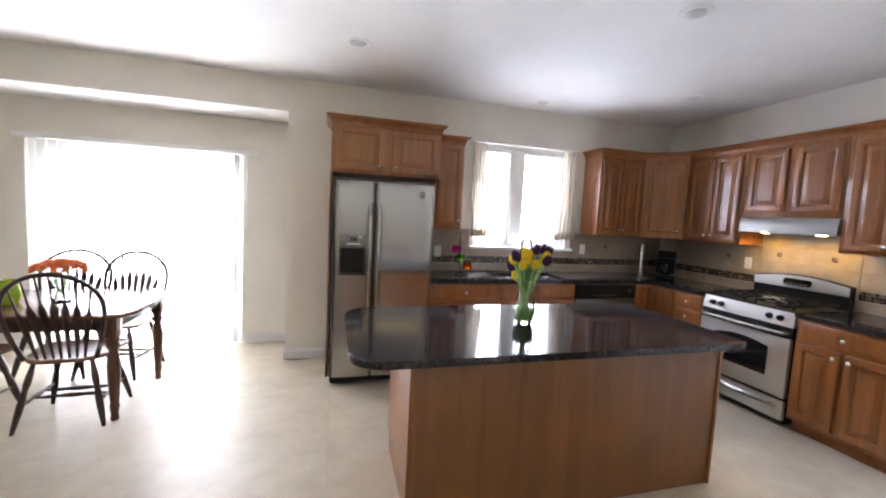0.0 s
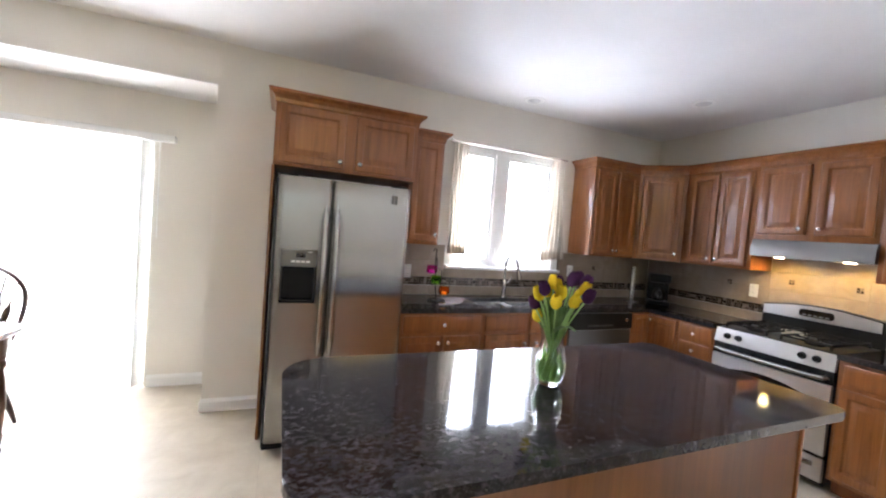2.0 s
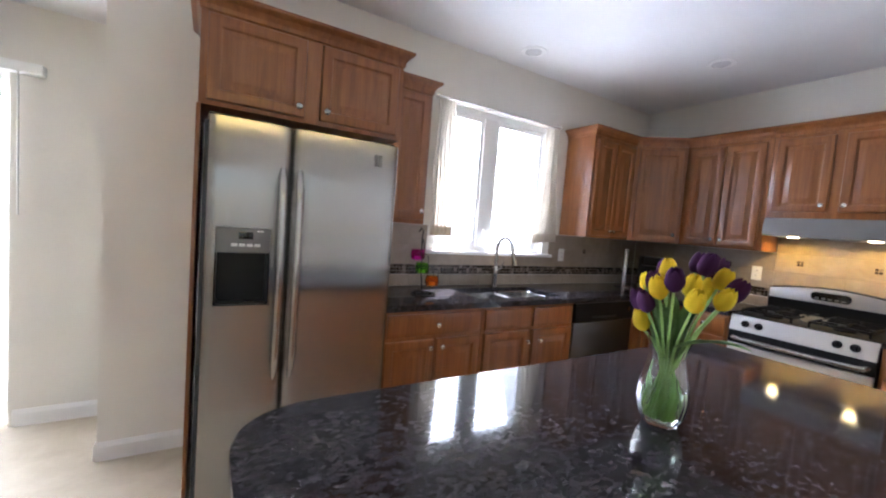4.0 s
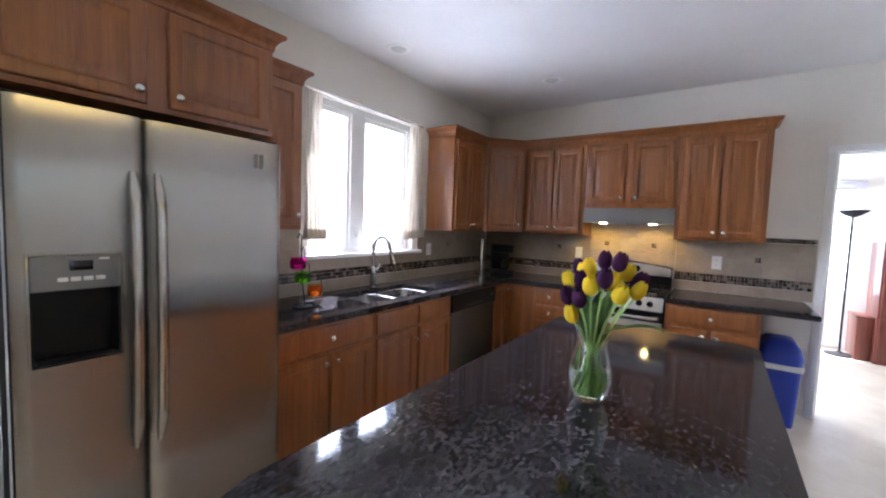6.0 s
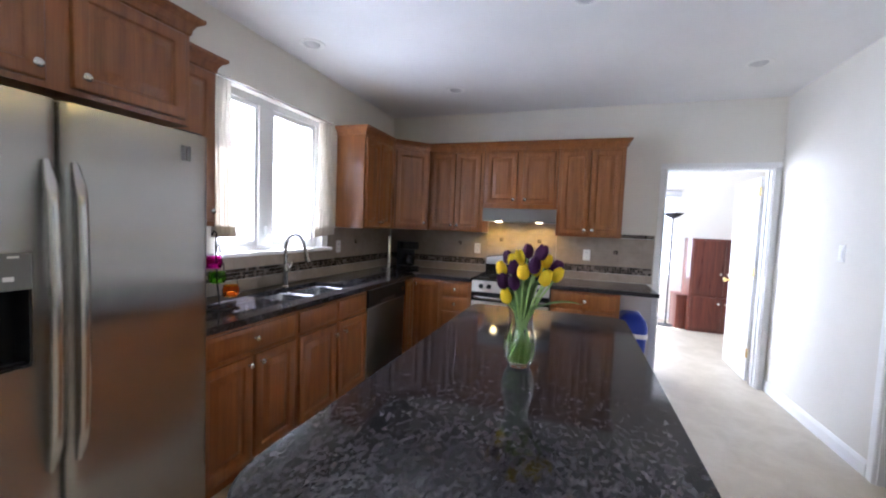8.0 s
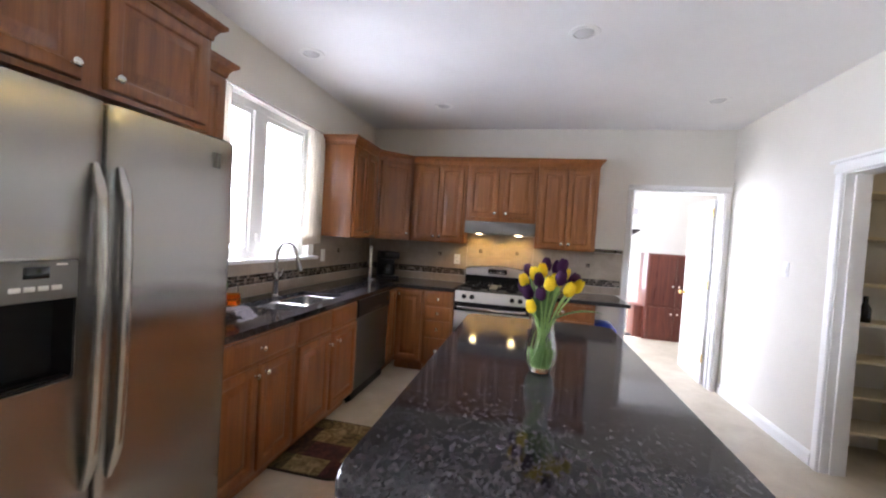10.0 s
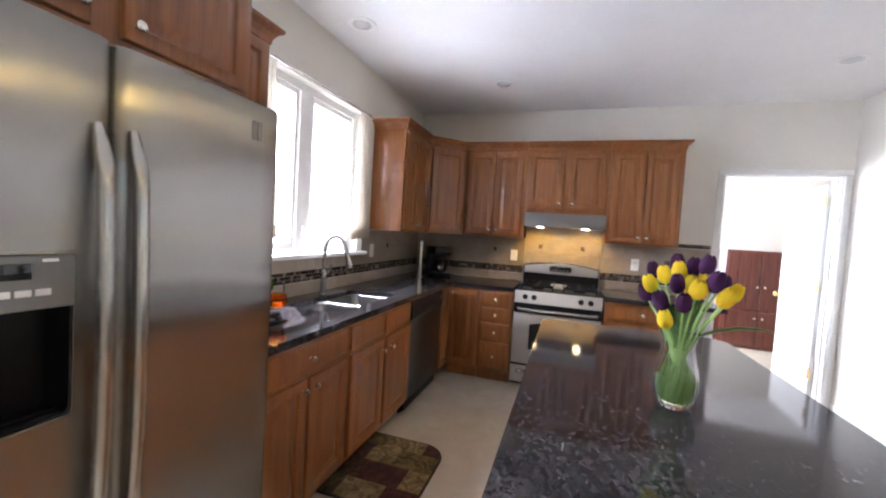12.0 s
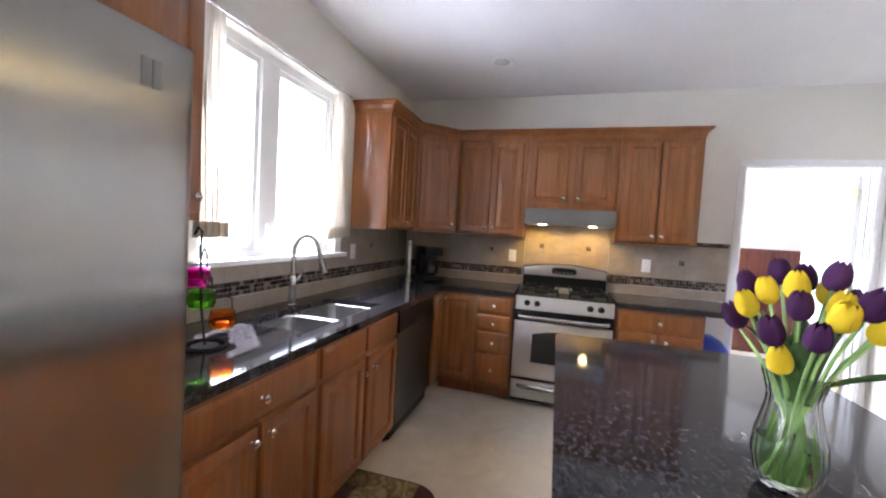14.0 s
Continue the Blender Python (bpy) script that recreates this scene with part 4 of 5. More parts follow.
# ---- sink and tap ----
sk = thing("sink", pose(0, 0, 0), "stainless steel double-bowl undermount sink", "sink")
part("divider", box(1.858, 1.892, 3.545, 3.925, 0.80, 0.884, 0.01), SINKS, sk)
for (a, b, c, d), nm in zip(SINK, ("bowl", "bowl")):
    rings = [[(x, y, z) for x, y in rounded(a + i, b - i, c + i, d - i, (r,) * 4, 5)] for i, z, r in ((-0.004, 0.884, 0.07), (0.004, 0.876, 0.075), (0.010, 0.77, 0.08), (0.028, 0.725, 0.08), (0.08, 0.712, 0.04))]
    bm = loft(rings, None, False, True)
    part(nm, bm, SINKS, sk)
    part("drain", lathe([(0.001, 0.001), (0.02, 0.001), (0.03, 0.004), (0.042, 0.003), (0.044, 0.0)], 20, ((a + b) / 2, (c + d) / 2 + 0.04, 0.713)), NICKEL, sk)
tap = thing("kitchen_faucet", pose(1.945, 3.965, 0.914, 0, 0, 0), "tall brushed nickel pull-down faucet", "faucet")
part("base", lathe([(0.028, 0), (0.028, 0.006), (0.02, 0.012), (0.019, 0.10), (0.021, 0.11), (0.021, 0.16), (0.016, 0.17)], 20), STEELH, tap)
pts = [(0, 0, 0.165), (0, 0, 0.30)] + arc(lambda u: (0.022 * (1 - math.cos(math.pi * u * 0.95)), -0.068 * (1 - math.cos(math.pi * u * 0.95)), 0.30 + 0.10 * math.sin(math.pi * u * 0.95)), 14)
part("spout", tube(pts, 0.0125, 12), STEELH, tap)
e = Vector(pts[-1])
part("spray_head", tube([e, e + Vector((0.004, -0.008, -0.03)), e + Vector((0.012, -0.02, -0.085)), e + Vector((0.016, -0.026, -0.12))], [0.013, 0.014, 0.021, 0.023], 14), STEELH, tap)
part("lever", tube([(0.018, 0, 0.135), (0.05, -0.005, 0.145), (0.065, -0.008, 0.18), (0.07, -0.008, 0.20)], [0.010, 0.008, 0.006, 0.006], 10), STEELH, tap)

# ---- things on the worktop ----
vs = thing("candle_stand", pose(1.175, 3.75, 0.914), "black wire stand with coloured glass votive cups", "candle holder")
part("base_ring", tube(arc(lambda u: (0.07 * math.cos(2 * math.pi * u), 0.07 * math.sin(2 * math.pi * u), 0.006), 24), 0.005, 8), IRON, vs)
part("base_plate", lathe([(0.001, 0.001), (0.045, 0.001), (0.045, 0.004), (0.001, 0.006)], 20), IRON, vs)
part("pole", tube([(0, 0, 0.004), (-0.02, 0, 0.15), (-0.03, 0, 0.36), (-0.025, 0, 0.42), (-0.04, 0, 0.435), (-0.055, 0, 0.41)], 0.0045, 8), IRON, vs)
for cx, cy, cz, col, hook in ((-0.064, -0.021, 0.228, (0.8, 0.03, 0.5), "magenta"), (-0.007, 0.014, 0.138, (0.35, 0.8, 0.06), "green"), (0.058, -0.017, 0.055, (1.0, 0.36, 0.02), "orange")):
    cup = lathe([(0.022, 0.0), (0.038, 0.005), (0.046, 0.022), (0.046, 0.045), (0.041, 0.06), (0.044, 0.068), (0.039, 0.068), (0.038, 0.06), (0.042, 0.044), (0.042, 0.022), (0.034, 0.009)], 24, (cx, cy, cz))
    part("votive_cup", cup, glass_mat("glass_" + hook, col, 1.3, 0.08), vs, hook + " glass votive cup")
    part("arm", tube([(-0.025, 0, cz + 0.10), (cx * 0.4, cy * 0.6, cz + 0.135), (cx + 0.043, cy, cz + 0.11)] + [(cx + 0.044, cy, cz + 0.068)], 0.003, 6), IRON, vs)
    part("candle", lathe([(0.001, 0.006), (0.022, 0.006), (0.022, 0.025), (0.001, 0.026)], 14, (cx, cy, cz)), shader("wax", [0.5 + 0.5 * c for c in col], 0.5, Emission_Color=(*col, 1), Emission_Strength=0.0), vs)

ph = thing("paper_towel_holder", pose(3.46, 3.85, 0.914), "upright brushed steel paper towel holder", "paper towel holder")
part("base", lathe([(0.001, 0), (0.075, 0), (0.075, 0.008), (0.06, 0.014), (0.001, 0.016)], 24), STEELH, ph)
part("post", lathe([(0.022, 0.012), (0.022, 0.33), (0.018, 0.34), (0.024, 0.345), (0.024, 0.36), (0.012, 0.368), (0.001, 0.37)], 20), STEELH, ph)
cm = thing("coffee_maker", pose(3.72, 3.74, 0.914, 0, 0, -45), "black plastic coffee maker in the corner", "coffee maker")
part("base", box(-0.10, 0.10, -0.13, 0.10, 0, 0.035, 0.01), BLACK, cm)
part("column", box(-0.10, 0.10, 0.01, 0.10, 0.03, 0.30, 0.012), BLACK, cm)
part("brew_head", box(-0.10, 0.10, -0.12, 0.10, 0.225, 0.315, 0.018), BLACK, cm)
part("carafe", lathe([(0.05, 0.038), (0.068, 0.05), (0.07, 0.10), (0.05, 0.15), (0.045, 0.165), (0.042, 0.165), (0.046, 0.15), (0.066, 0.10), (0.064, 0.052)], 20, (0, -0.05, 0)), BLACKGL, cm)
part("carafe_handle", tube([(0.0, -0.10, 0.15), (0, -0.145, 0.14), (0, -0.15, 0.09), (0, -0.115, 0.07)], 0.008, 8), BLACK, cm)

# ---- vase of tulips ----
VX, VY = 1.013, 2.053
vz = thing("glass_vase", pose(VX, VY, IZ), "clear ribbed glass vase on the island", "vase")
seg = 64
rib = lambda a: 1 + 0.022 * math.cos(14 * a)
outer = [(0.034, 0.0), (0.042, 0.004), (0.055, 0.031), (0.0625, 0.069), (0.0605, 0.104), (0.051, 0.145), (0.0455, 0.172), (0.044, 0.193), (0.049, 0.218), (0.056, 0.242)]
inner = [(0.053, 0.241), (0.046, 0.217), (0.0405, 0.193), (0.042, 0.172), (0.0475, 0.144), (0.0565, 0.104), (0.0585, 0.069), (0.051, 0.033), (0.038, 0.012), (0.001, 0.010)]
rings = [[(r * rib(a) * math.cos(a), r * rib(a) * math.sin(a), z) for a in (2 * math.pi * k / seg for k in range(seg))] for r, z in outer + inner]
part("vase", loft(rings), glass_mat("vase_glass", (0.98, 1.0, 0.98), 1.28), vz)
part("water", lathe([(0.001, 0.0115), (0.036, 0.0135), (0.0485, 0.035), (0.0555, 0.069), (0.054, 0.102), (0.001, 0.102)], 40), glass_mat("vase_water", (0.93, 1.0, 0.86), 1.33), vz, "clear water")

LEAF = shader("tulip_leaf", (0.10, 0.22, 0.045), 0.45)
lv = coords(LEAF, (60, 60, 4))
put(LEAF, "Base Color", ramp(LEAF, noise_tex(LEAF, lv, 1.0, 3), [(0.3, (0.10, 0.21, 0.06)), (0.7, (0.24, 0.39, 0.14))]))
STEMG = shader("tulip_stem", (0.36, 0.56, 0.18), 0.4)
YEL, PUR = cloth("yellow_petal", (0.92, 0.70, 0.012), 0.3), cloth("purple_petal", (0.062, 0.010, 0.070), 0.2)
bq = thing("tulip_bouquet", pose(VX, VY, IZ), "bunch of yellow and dark purple tulips with green leaves", "flowers")


def tulip_head(size, spread):
    """Six broad overlapping petals closed into an egg, their tips rounded and a little apart."""
    bm = bmesh.new()
    swell = ((0.0, 0.30), (0.12, 0.72), (0.28, 0.95), (0.46, 1.0), (0.64, 0.97), (0.80, 0.86), (0.92, 0.68), (1.0, 0.50))
    girth = ((0.0, 0.55), (0.12, 0.62), (0.28, 0.70), (0.46, 0.74), (0.64, 0.70), (0.80, 0.62), (0.92, 0.48), (1.0, 0.24))
    for k in range(6):
        a0 = k * math.pi / 3 + 0.12 * math.sin(k * 5)
        lift = (1.0, 0.97)[k % 2] + 0.02 * math.sin(k * 3.1)
        rows = []
        for (v, f), (_, half) in zip(swell, girth):
            rr = 0.0235 * f * (1 + spread * v * v) + 0.0022 * (k % 2)
            rows.append([((rr - 0.0015 * u * u) * math.cos(a0 + half * u), (rr - 0.0015 * u * u) * math.sin(a0 + half * u), 0.069 * lift * v - 0.0025 * u * u * v) for u in (-1, -0.5, 0, 0.5, 1)])
        loft(rows, bm, False, False, False)
    bmesh.ops.scale(bm, vec=(size, size, size), verts=bm.verts)
    bmesh.ops.solidify(bm, geom=list(bm.faces), thickness=0.001)
    return bm


rnd = random.Random(7)
YELLOWS = [(-0.03, 0.054, 0.262), (0.013, 0.09, 0.357), (0.022, 0.047, 0.388), (-0.006, 0.018, 0.405), (-0.06, -0.012, 0.362), (-0.012, -0.052, 0.372), (-0.045, -0.09, 0.343), (0.044, -0.08, 0.392), (-0.012, -0.128, 0.352), (0.05, -0.04, 0.36)]
PURPLES = [(0.045, 0.09, 0.322), (0.04, 0.072, 0.398), (-0.028, 0.07, 0.315), (0.06, -0.002, 0.425), (0.063, -0.05, 0.415), (0.012, -0.064, 0.428), (-0.064, -0.052, 0.388), (-0.03, 0.030, 0.37), (-0.058, 0.020, 0.32), (0.035, -0.118, 0.37)]
for colour, spots in ((YEL, YELLOWS), (PUR, PURPLES)):
    for fx, hy, hz in spots:
        hx = 1.65 * fx
        way = Vector((hx * 1.1, hy * 1.1, 0.26)).normalized()
        size = rnd.uniform(0.86, 0.98)
        top = Vector((hx, hy, hz + 0.016)) - way * 0.033 * size
        foot = Vector((-hx * 0.22, -hy * 0.22, 0.022))
        neck = Vector((hx * 0.24, hy * 0.24, 0.19))
        pts = [foot, foot.lerp(neck, 0.5) + Vector((-hx * 0.03, -hy * 0.03, 0)), neck, neck.lerp(top, 0.5) + Vector((-hx * 0.04, -hy * 0.04, 0.004)), top]
        part("stem", tube(pts, [0.0048, 0.0046, 0.0042, 0.0037, 0.0035], 8), STEMG, bq)
        h = part("flower_head", tulip_head(size, rnd.uniform(-0.25, 0.05)), colour, bq)
        h.matrix_basis = Matrix.Translation(top) @ way.to_track_quat("Z", "Y").to_matrix().to_4x4() @ pose(0, 0, -0.003, 0, 0, rnd.uniform(0, 90))


def leaf(points, width):
    """A long cupped leaf along points."""
    pts = [Vector(p) for p in points]
    rows = []
    for i, p in enumerate(pts):
        d = (pts[min(i + 1, len(pts) - 1)] - pts[max(i - 1, 0)]).normalized()
        s = d.cross(Vector((0, 0, 1)))
        s = s.normalized() if s.length > 0.05 else Vector((1, 0, 0))
        n = s.cross(d)
        w = width * math.sin(math.pi * min(0.985, 0.12 + 0.87 * i / (len(pts) - 1))) ** 0.8
        rows.append([p + s * (w * u) + n * (0.45 * w * u * u) for u in (-1, -0.5, 0, 0.5, 1)])
    bm = loft(rows, None, False, False, False)
    bmesh.ops.solidify(bm, geom=list(bm.faces), thickness=0.001)
    return bm


for k in range(17):
    a = k * 2.4 + 0.9
    out, up = rnd.uniform(0.02, 0.08), rnd.uniform(0.13, 0.20)
    bend = rnd.uniform(1.1, 1.9)
    pts = arc(lambda u: ((0.022 + out * u ** bend) * math.cos(a), (0.022 + out * u ** bend) * math.sin(a), 0.185 + up * u - 0.02 * u ** 4), 12)
    part("leaf", leaf(pts, rnd.uniform(0.018, 0.03)), LEAF, bq)
part("leaf", leaf(arc(lambda u: (-0.022 - 0.06 * u, -0.025 - 0.19 * u, 0.215 + 0.135 * u - 0.075 * u * u), 16), 0.016), LEAF, bq)
for k in range(18):
    a = k * 0.41 + 0.2
    rb = 0.046 - 0.012 * (k % 3)
    part("leaf", leaf(arc(lambda u: ((rb - 0.014 * u) * math.cos(a + 0.6 * u), (rb - 0.014 * u) * math.sin(a + 0.6 * u), 0.026 + (0.10 + 0.015 * (k % 4)) * u), 8), 0.0065 + 0.0015 * (k % 3)), STEMG, bq, "pale green leaf base")

# ---- rug ----
rug = thing("kitchen_rug", pose(0, 0, 0.002), "small patchwork rug in olive, tan and maroon", "rug")
RX0, RX1, RY0, RY1 = 1.36, 2.02, 3.035, 3.60
RP = rounded(RX0, RX1, RY0, RY1, (0.15, 0.15, 0.03, 0.03), 8)
part("backing", prism(RP, 0, 0.008, None, 0.002), cloth("rug_dark", (0.03, 0.018, 0.012)), rug)


def woven(name, dark, light):
    """Tufted rug pile in two tones with faded leafy blotches."""
    m = cloth(name, light)
    v = coords(m, jitter=False)
    put(m, "Base Color", ramp(m, noise_tex(m, v, 13, 4, 0.6, 1.6), [(0.40, dark), (0.66, light)]))
    return m


cols = {k: woven("rug_" + k, d, c) for k, d, c in (("olive", (0.05, 0.035, 0.008), (0.20, 0.155, 0.055)), ("tan", (0.12, 0.08, 0.025), (0.33, 0.25, 0.12)), ("maroon", (0.03, 0.006, 0.005), (0.085, 0.024, 0.018)), ("moss", (0.03, 0.025, 0.008), (0.12, 0.10, 0.035)), ("umber", (0.02, 0.008, 0.005), (0.10, 0.05, 0.022)))}
columns = [(0, 0.26, ((0, 0.34, "maroon"), (0.34, 0.76, "tan"), (0.76, 1, "moss"))), (0.26, 0.53, ((0, 0.24, "tan"), (0.24, 0.69, "maroon"), (0.69, 1, "umber"))),
           (0.53, 0.79, ((0, 0.45, "olive"), (0.45, 0.76, "tan"), (0.76, 1, "umber"))), (0.79, 1, ((0, 0.22, "maroon"), (0.22, 0.69, "tan"), (0.69, 1, "olive")))]
patches = [(RX0 + (RX1 - RX0) * u0, RX0 + (RX1 - RX0) * u1, RY0 + (RY1 - RY0) * v0, RY0 + (RY1 - RY0) * v1, col) for u0, u1, rows in columns for v0, v1, col in rows]
for a, b, c, d, col in patches:
    bm = prism(rounded(RX0 + 0.012, RX1 - 0.012, RY0 + 0.012, RY1 - 0.012, (0.14, 0.14, 0.02, 0.02), 8), 0.0085, 0.012)
    for co, no in (((a, 0, 0), (-1, 0, 0)), ((b, 0, 0), (1, 0, 0)), ((0, c, 0), (0, -1, 0)), ((0, d, 0), (0, 1, 0))):
        bmesh.ops.bisect_plane(bm, geom=bm.verts[:] + bm.edges[:] + bm.faces[:], plane_co=co, plane_no=no, clear_outer=True)
    if bm.verts:
        part("patch", bm, cols[col], rug, "", False)
    else:
        bm.free()

# ---- dining set ----
tb = thing("dining_table", pose(-2.13, 3.415, 0), "dark wooden dining table with turned legs", "table")
TL, TW = 1.52, 0.88
outline = rounded(-TL / 2, TL / 2, -TW / 2, TW / 2, (0.13,) * 4, 8)
part("tabletop", prism(outline, 0.722, 0.75, None, 0.009), TABLEW, tb)
ap = bmesh.new()
for q in ((-0.62, 0.62, -0.36, -0.34), (-0.62, 0.62, 0.34, 0.36), (-0.66, -0.64, -0.32, 0.32), (0.64, 0.66, -0.32, 0.32)):
    box(q[0], q[1], q[2], q[3], 0.63, 0.722, 0.002, ap)
part("apron", ap, DARKW, tb)
LEG = [(0.022, 0), (0.026, 0.012), (0.02, 0.04), (0.028, 0.09), (0.03, 0.10), (0.024, 0.12), (0.031, 0.19), (0.036, 0.30), (0.038, 0.40), (0.03, 0.47), (0.026, 0.49), (0.037, 0.51), (0.04, 0.525), (0.03, 0.55), (0.037, 0.57), (0.037, 0.58)]
for sx in (-1, 1):
    for sy in (-1, 1):
        bm = lathe(LEG, 18, (sx * 0.645, sy * 0.345, 0))
        box(sx * 0.645 - 0.038, sx * 0.645 + 0.038, sy * 0.345 - 0.038, sy * 0.345 + 0.038, 0.58, 0.722, 0.003, bm)
        part("leg", bm, wood("turned_leg", (0.06, 0.025, 0.012), (0.12, 0.05, 0.025), (0.17, 0.075, 0.04), 0.3), tb)


def windsor(m, label):
    """A hoop-back chair that faces +y, with arrow spindles."""
    ch = thing("dining_chair", m, label, "chair", "chairs round the table")
    seat = [[(x * s * (1 + 0.08 * (y > 0)), y * s + 0.0, z) for x, y in rounded(-0.23, 0.23, -0.2, 0.22, (0.16, 0.16, 0.07, 0.07), 6)] for s, z in ((0.86, 0.43), (0.98, 0.438), (1.0, 0.455), (0.97, 0.465), (0.8, 0.458), (0.3, 0.452))]
    part("seat", loft(seat), SEATW, ch)
    lean = lambda z: -0.165 - 0.11 * (z - 0.46) / 0.56
    arch = lambda x: 0.80 + 0.225 * math.sqrt(max(0.0, 1 - (x / 0.258) ** 2))
    side = [(0.185 + 0.073 * math.sin(0.5 * math.pi * k / 7), 0.46 + 0.34 * k / 7) for k in range(7)]
    top = [(0.258 * math.cos(math.pi * k / 20), 0.80 + 0.225 * math.sin(math.pi * k / 20)) for k in range(21)]
    hoop = [(x, lean(z), z) for x, z in side + top + [(-x, z) for x, z in reversed(side)]]
    part("hoop", tube(hoop, 0.0145, 9), DARKW, ch)
    for k in range(7):
        x = -0.135 + 0.045 * k
        ztop = arch(x * 1.5) - 0.004
        foot, tip = Vector((x * 0.9, -0.16, 0.46)), Vector((x * 1.5, lean(ztop), ztop))
        knots = (0, 0.1, 0.2, 0.3, 0.4, 0.5, 0.56, 0.62, 0.66, 0.70, 0.8, 0.9, 1.0)
        pts = [foot.lerp(tip, u) for u in knots]
        wd = [0.008, 0.0095, 0.012, 0.0155, 0.0185, 0.0215, 0.022, 0.0205, 0.0125, 0.0065, 0.006, 0.006, 0.006]
        rows = []
        for p, w in zip(pts, wd):
            rows.append([(p.x - w, p.y, p.z), (p.x - w * 0.6, p.y - 0.0055, p.z), (p.x + w * 0.6, p.y - 0.0055, p.z), (p.x + w, p.y, p.z), (p.x + w * 0.6, p.y + 0.0055, p.z), (p.x - w * 0.6, p.y + 0.0055, p.z)])
        part("spindle", loft(rows), DARKW, ch)
    legs = {}
    for sx in (-1, 1):
        for sy in (-1, 1):
            a, b = Vector((sx * 0.15, sy * 0.14, 0.44)), Vector((sx * 0.235, sy * 0.215, 0))
            legs[sx, sy] = (a, b)
            part("leg", tube(arc(lambda u: a.lerp(b, u), 10), [0.012, 0.015, 0.019, 0.021, 0.015, 0.019, 0.021, 0.02, 0.017, 0.014, 0.011], 10), DARKW, ch)
    mids = {k: a.lerp(b, 0.62) for k, (a, b) in legs.items()}
    turned = [0.007, 0.009, 0.013, 0.010, 0.013, 0.016, 0.013, 0.010, 0.013, 0.009, 0.007]
    for sx in (-1, 1):
        part("stretcher", tube(arc(lambda u: mids[sx, -1].lerp(mids[sx, 1], u), 10), turned, 8), DARKW, ch)
    for v in (0.35, 0.65):
        a, b = mids[-1, -1].lerp(mids[-1, 1], v), mids[1, -1].lerp(mids[1, 1], v)
        part("stretcher", tube(arc(lambda u: a.lerp(b, u), 10), turned, 8), DARKW, ch)
    return ch


c1 = windsor(pose(-1.76, 3.19, 0, 0, 0, 4), "dark hoop-back Windsor chair with light wooden seat")
copy_thing(c1, pose(-1.85, 3.98, 0, 0, 0, 172))
copy_thing(c1, pose(-2.29, 4.03, 0, 0, 0, 183))
copy_thing(c1, pose(-2.42, 3.17, 0, 0, 0, -6))

fv = thing("table_vase", pose(-1.94, 3.40, 0.75), "small clear glass vase on the dining table", "vase")
part("vase", lathe([(0.05, 0), (0.055, 0.004), (0.035, 0.05), (0.03, 0.09), (0.06, 0.17), (0.075, 0.19), (0.071, 0.19), (0.056, 0.168), (0.026, 0.09), (0.03, 0.05), (0.04, 0.012), (0.001, 0.012)], 24), GLASS, fv)
of = thing("flower_arrangement", pose(-1.94, 3.40, 0.75), "round bunch of orange flowers", "flowers")
ORG = cloth("orange_petal", (0.82, 0.27, 0.09), 0.25)
for k in range(14):
    a, rr = k * 2.4, 0.125 * math.sqrt((k + 0.4) / 14)
    d = Vector((rr * math.cos(a), rr * math.sin(a), 0.27 - 2.2 * rr * rr))
    bm = bmesh.new()
    for ring, (n, r0, z0) in enumerate(((5, 0.016, 0.02), (7, 0.03, 0.012), (9, 0.043, 0.0))):
        for j in range(n):
            b = 2 * math.pi * j / n + ring
            loft([[(r * math.cos(b + w * u), r * math.sin(b + w * u), z0 + 0.026 * v) for u in (-1, 0, 1)] for r, w, v in ((r0 * 0.4, 0.5, 0), (r0, 0.55, 0.5), (r0 * 1.12, 0.25, 1.0))], bm, False, False, False)
    fl = part("flower_head", bm, ORG, of)
    fl.matrix_basis = Matrix.Translation(d) @ Vector((d.x * 2, d.y * 2, 0.2)).to_track_quat("Z", "Y").to_matrix().to_4x4()
    part("stem", tube([(0.1 * d.x, 0.1 * d.y, 0.06), (0.3 * d.x, 0.3 * d.y, 0.17), d], 0.003, 6), STEMG, of)
gp = thing("green_vase", pose(-2.22, 3.36, 0.75), "lime green glazed ceramic vase", "vase")
part("vase", lathe([(0.05, 0), (0.06, 0.01), (0.075, 0.07), (0.06, 0.13), (0.04, 0.155), (0.046, 0.165), (0.04, 0.165), (0.03, 0.15), (0.001, 0.14)], 24), painted("green_glaze", (0.30, 0.42, 0.03), 0.2), gp)
pl = thing("pendant_light", pose(-2.52, 3.52, 0), "hanging light with cream glass bowl above the table", "pendant light")
part("canopy", lathe([(0.001, CEIL - 0.03), (0.05, CEIL - 0.025), (0.065, CEIL - 0.001)], 20), BRASS, pl)
part("rod", tube([(0, 0, CEIL - 0.02), (0, 0, 2.44)], 0.007, 8), BRASS, pl)
part("shade", lathe([(0.001, 2.28), (0.08, 2.29), (0.15, 2.33), (0.175, 2.39), (0.17, 2.39), (0.145, 2.335), (0.001, 2.30)], 28), painted("cream_glass", (0.75, 0.70, 0.5), 0.3), pl)
part("stem_arm", box(-0.165, 0.165, -0.006, 0.006, 2.385, 2.395, 0.002), BRASS, pl)

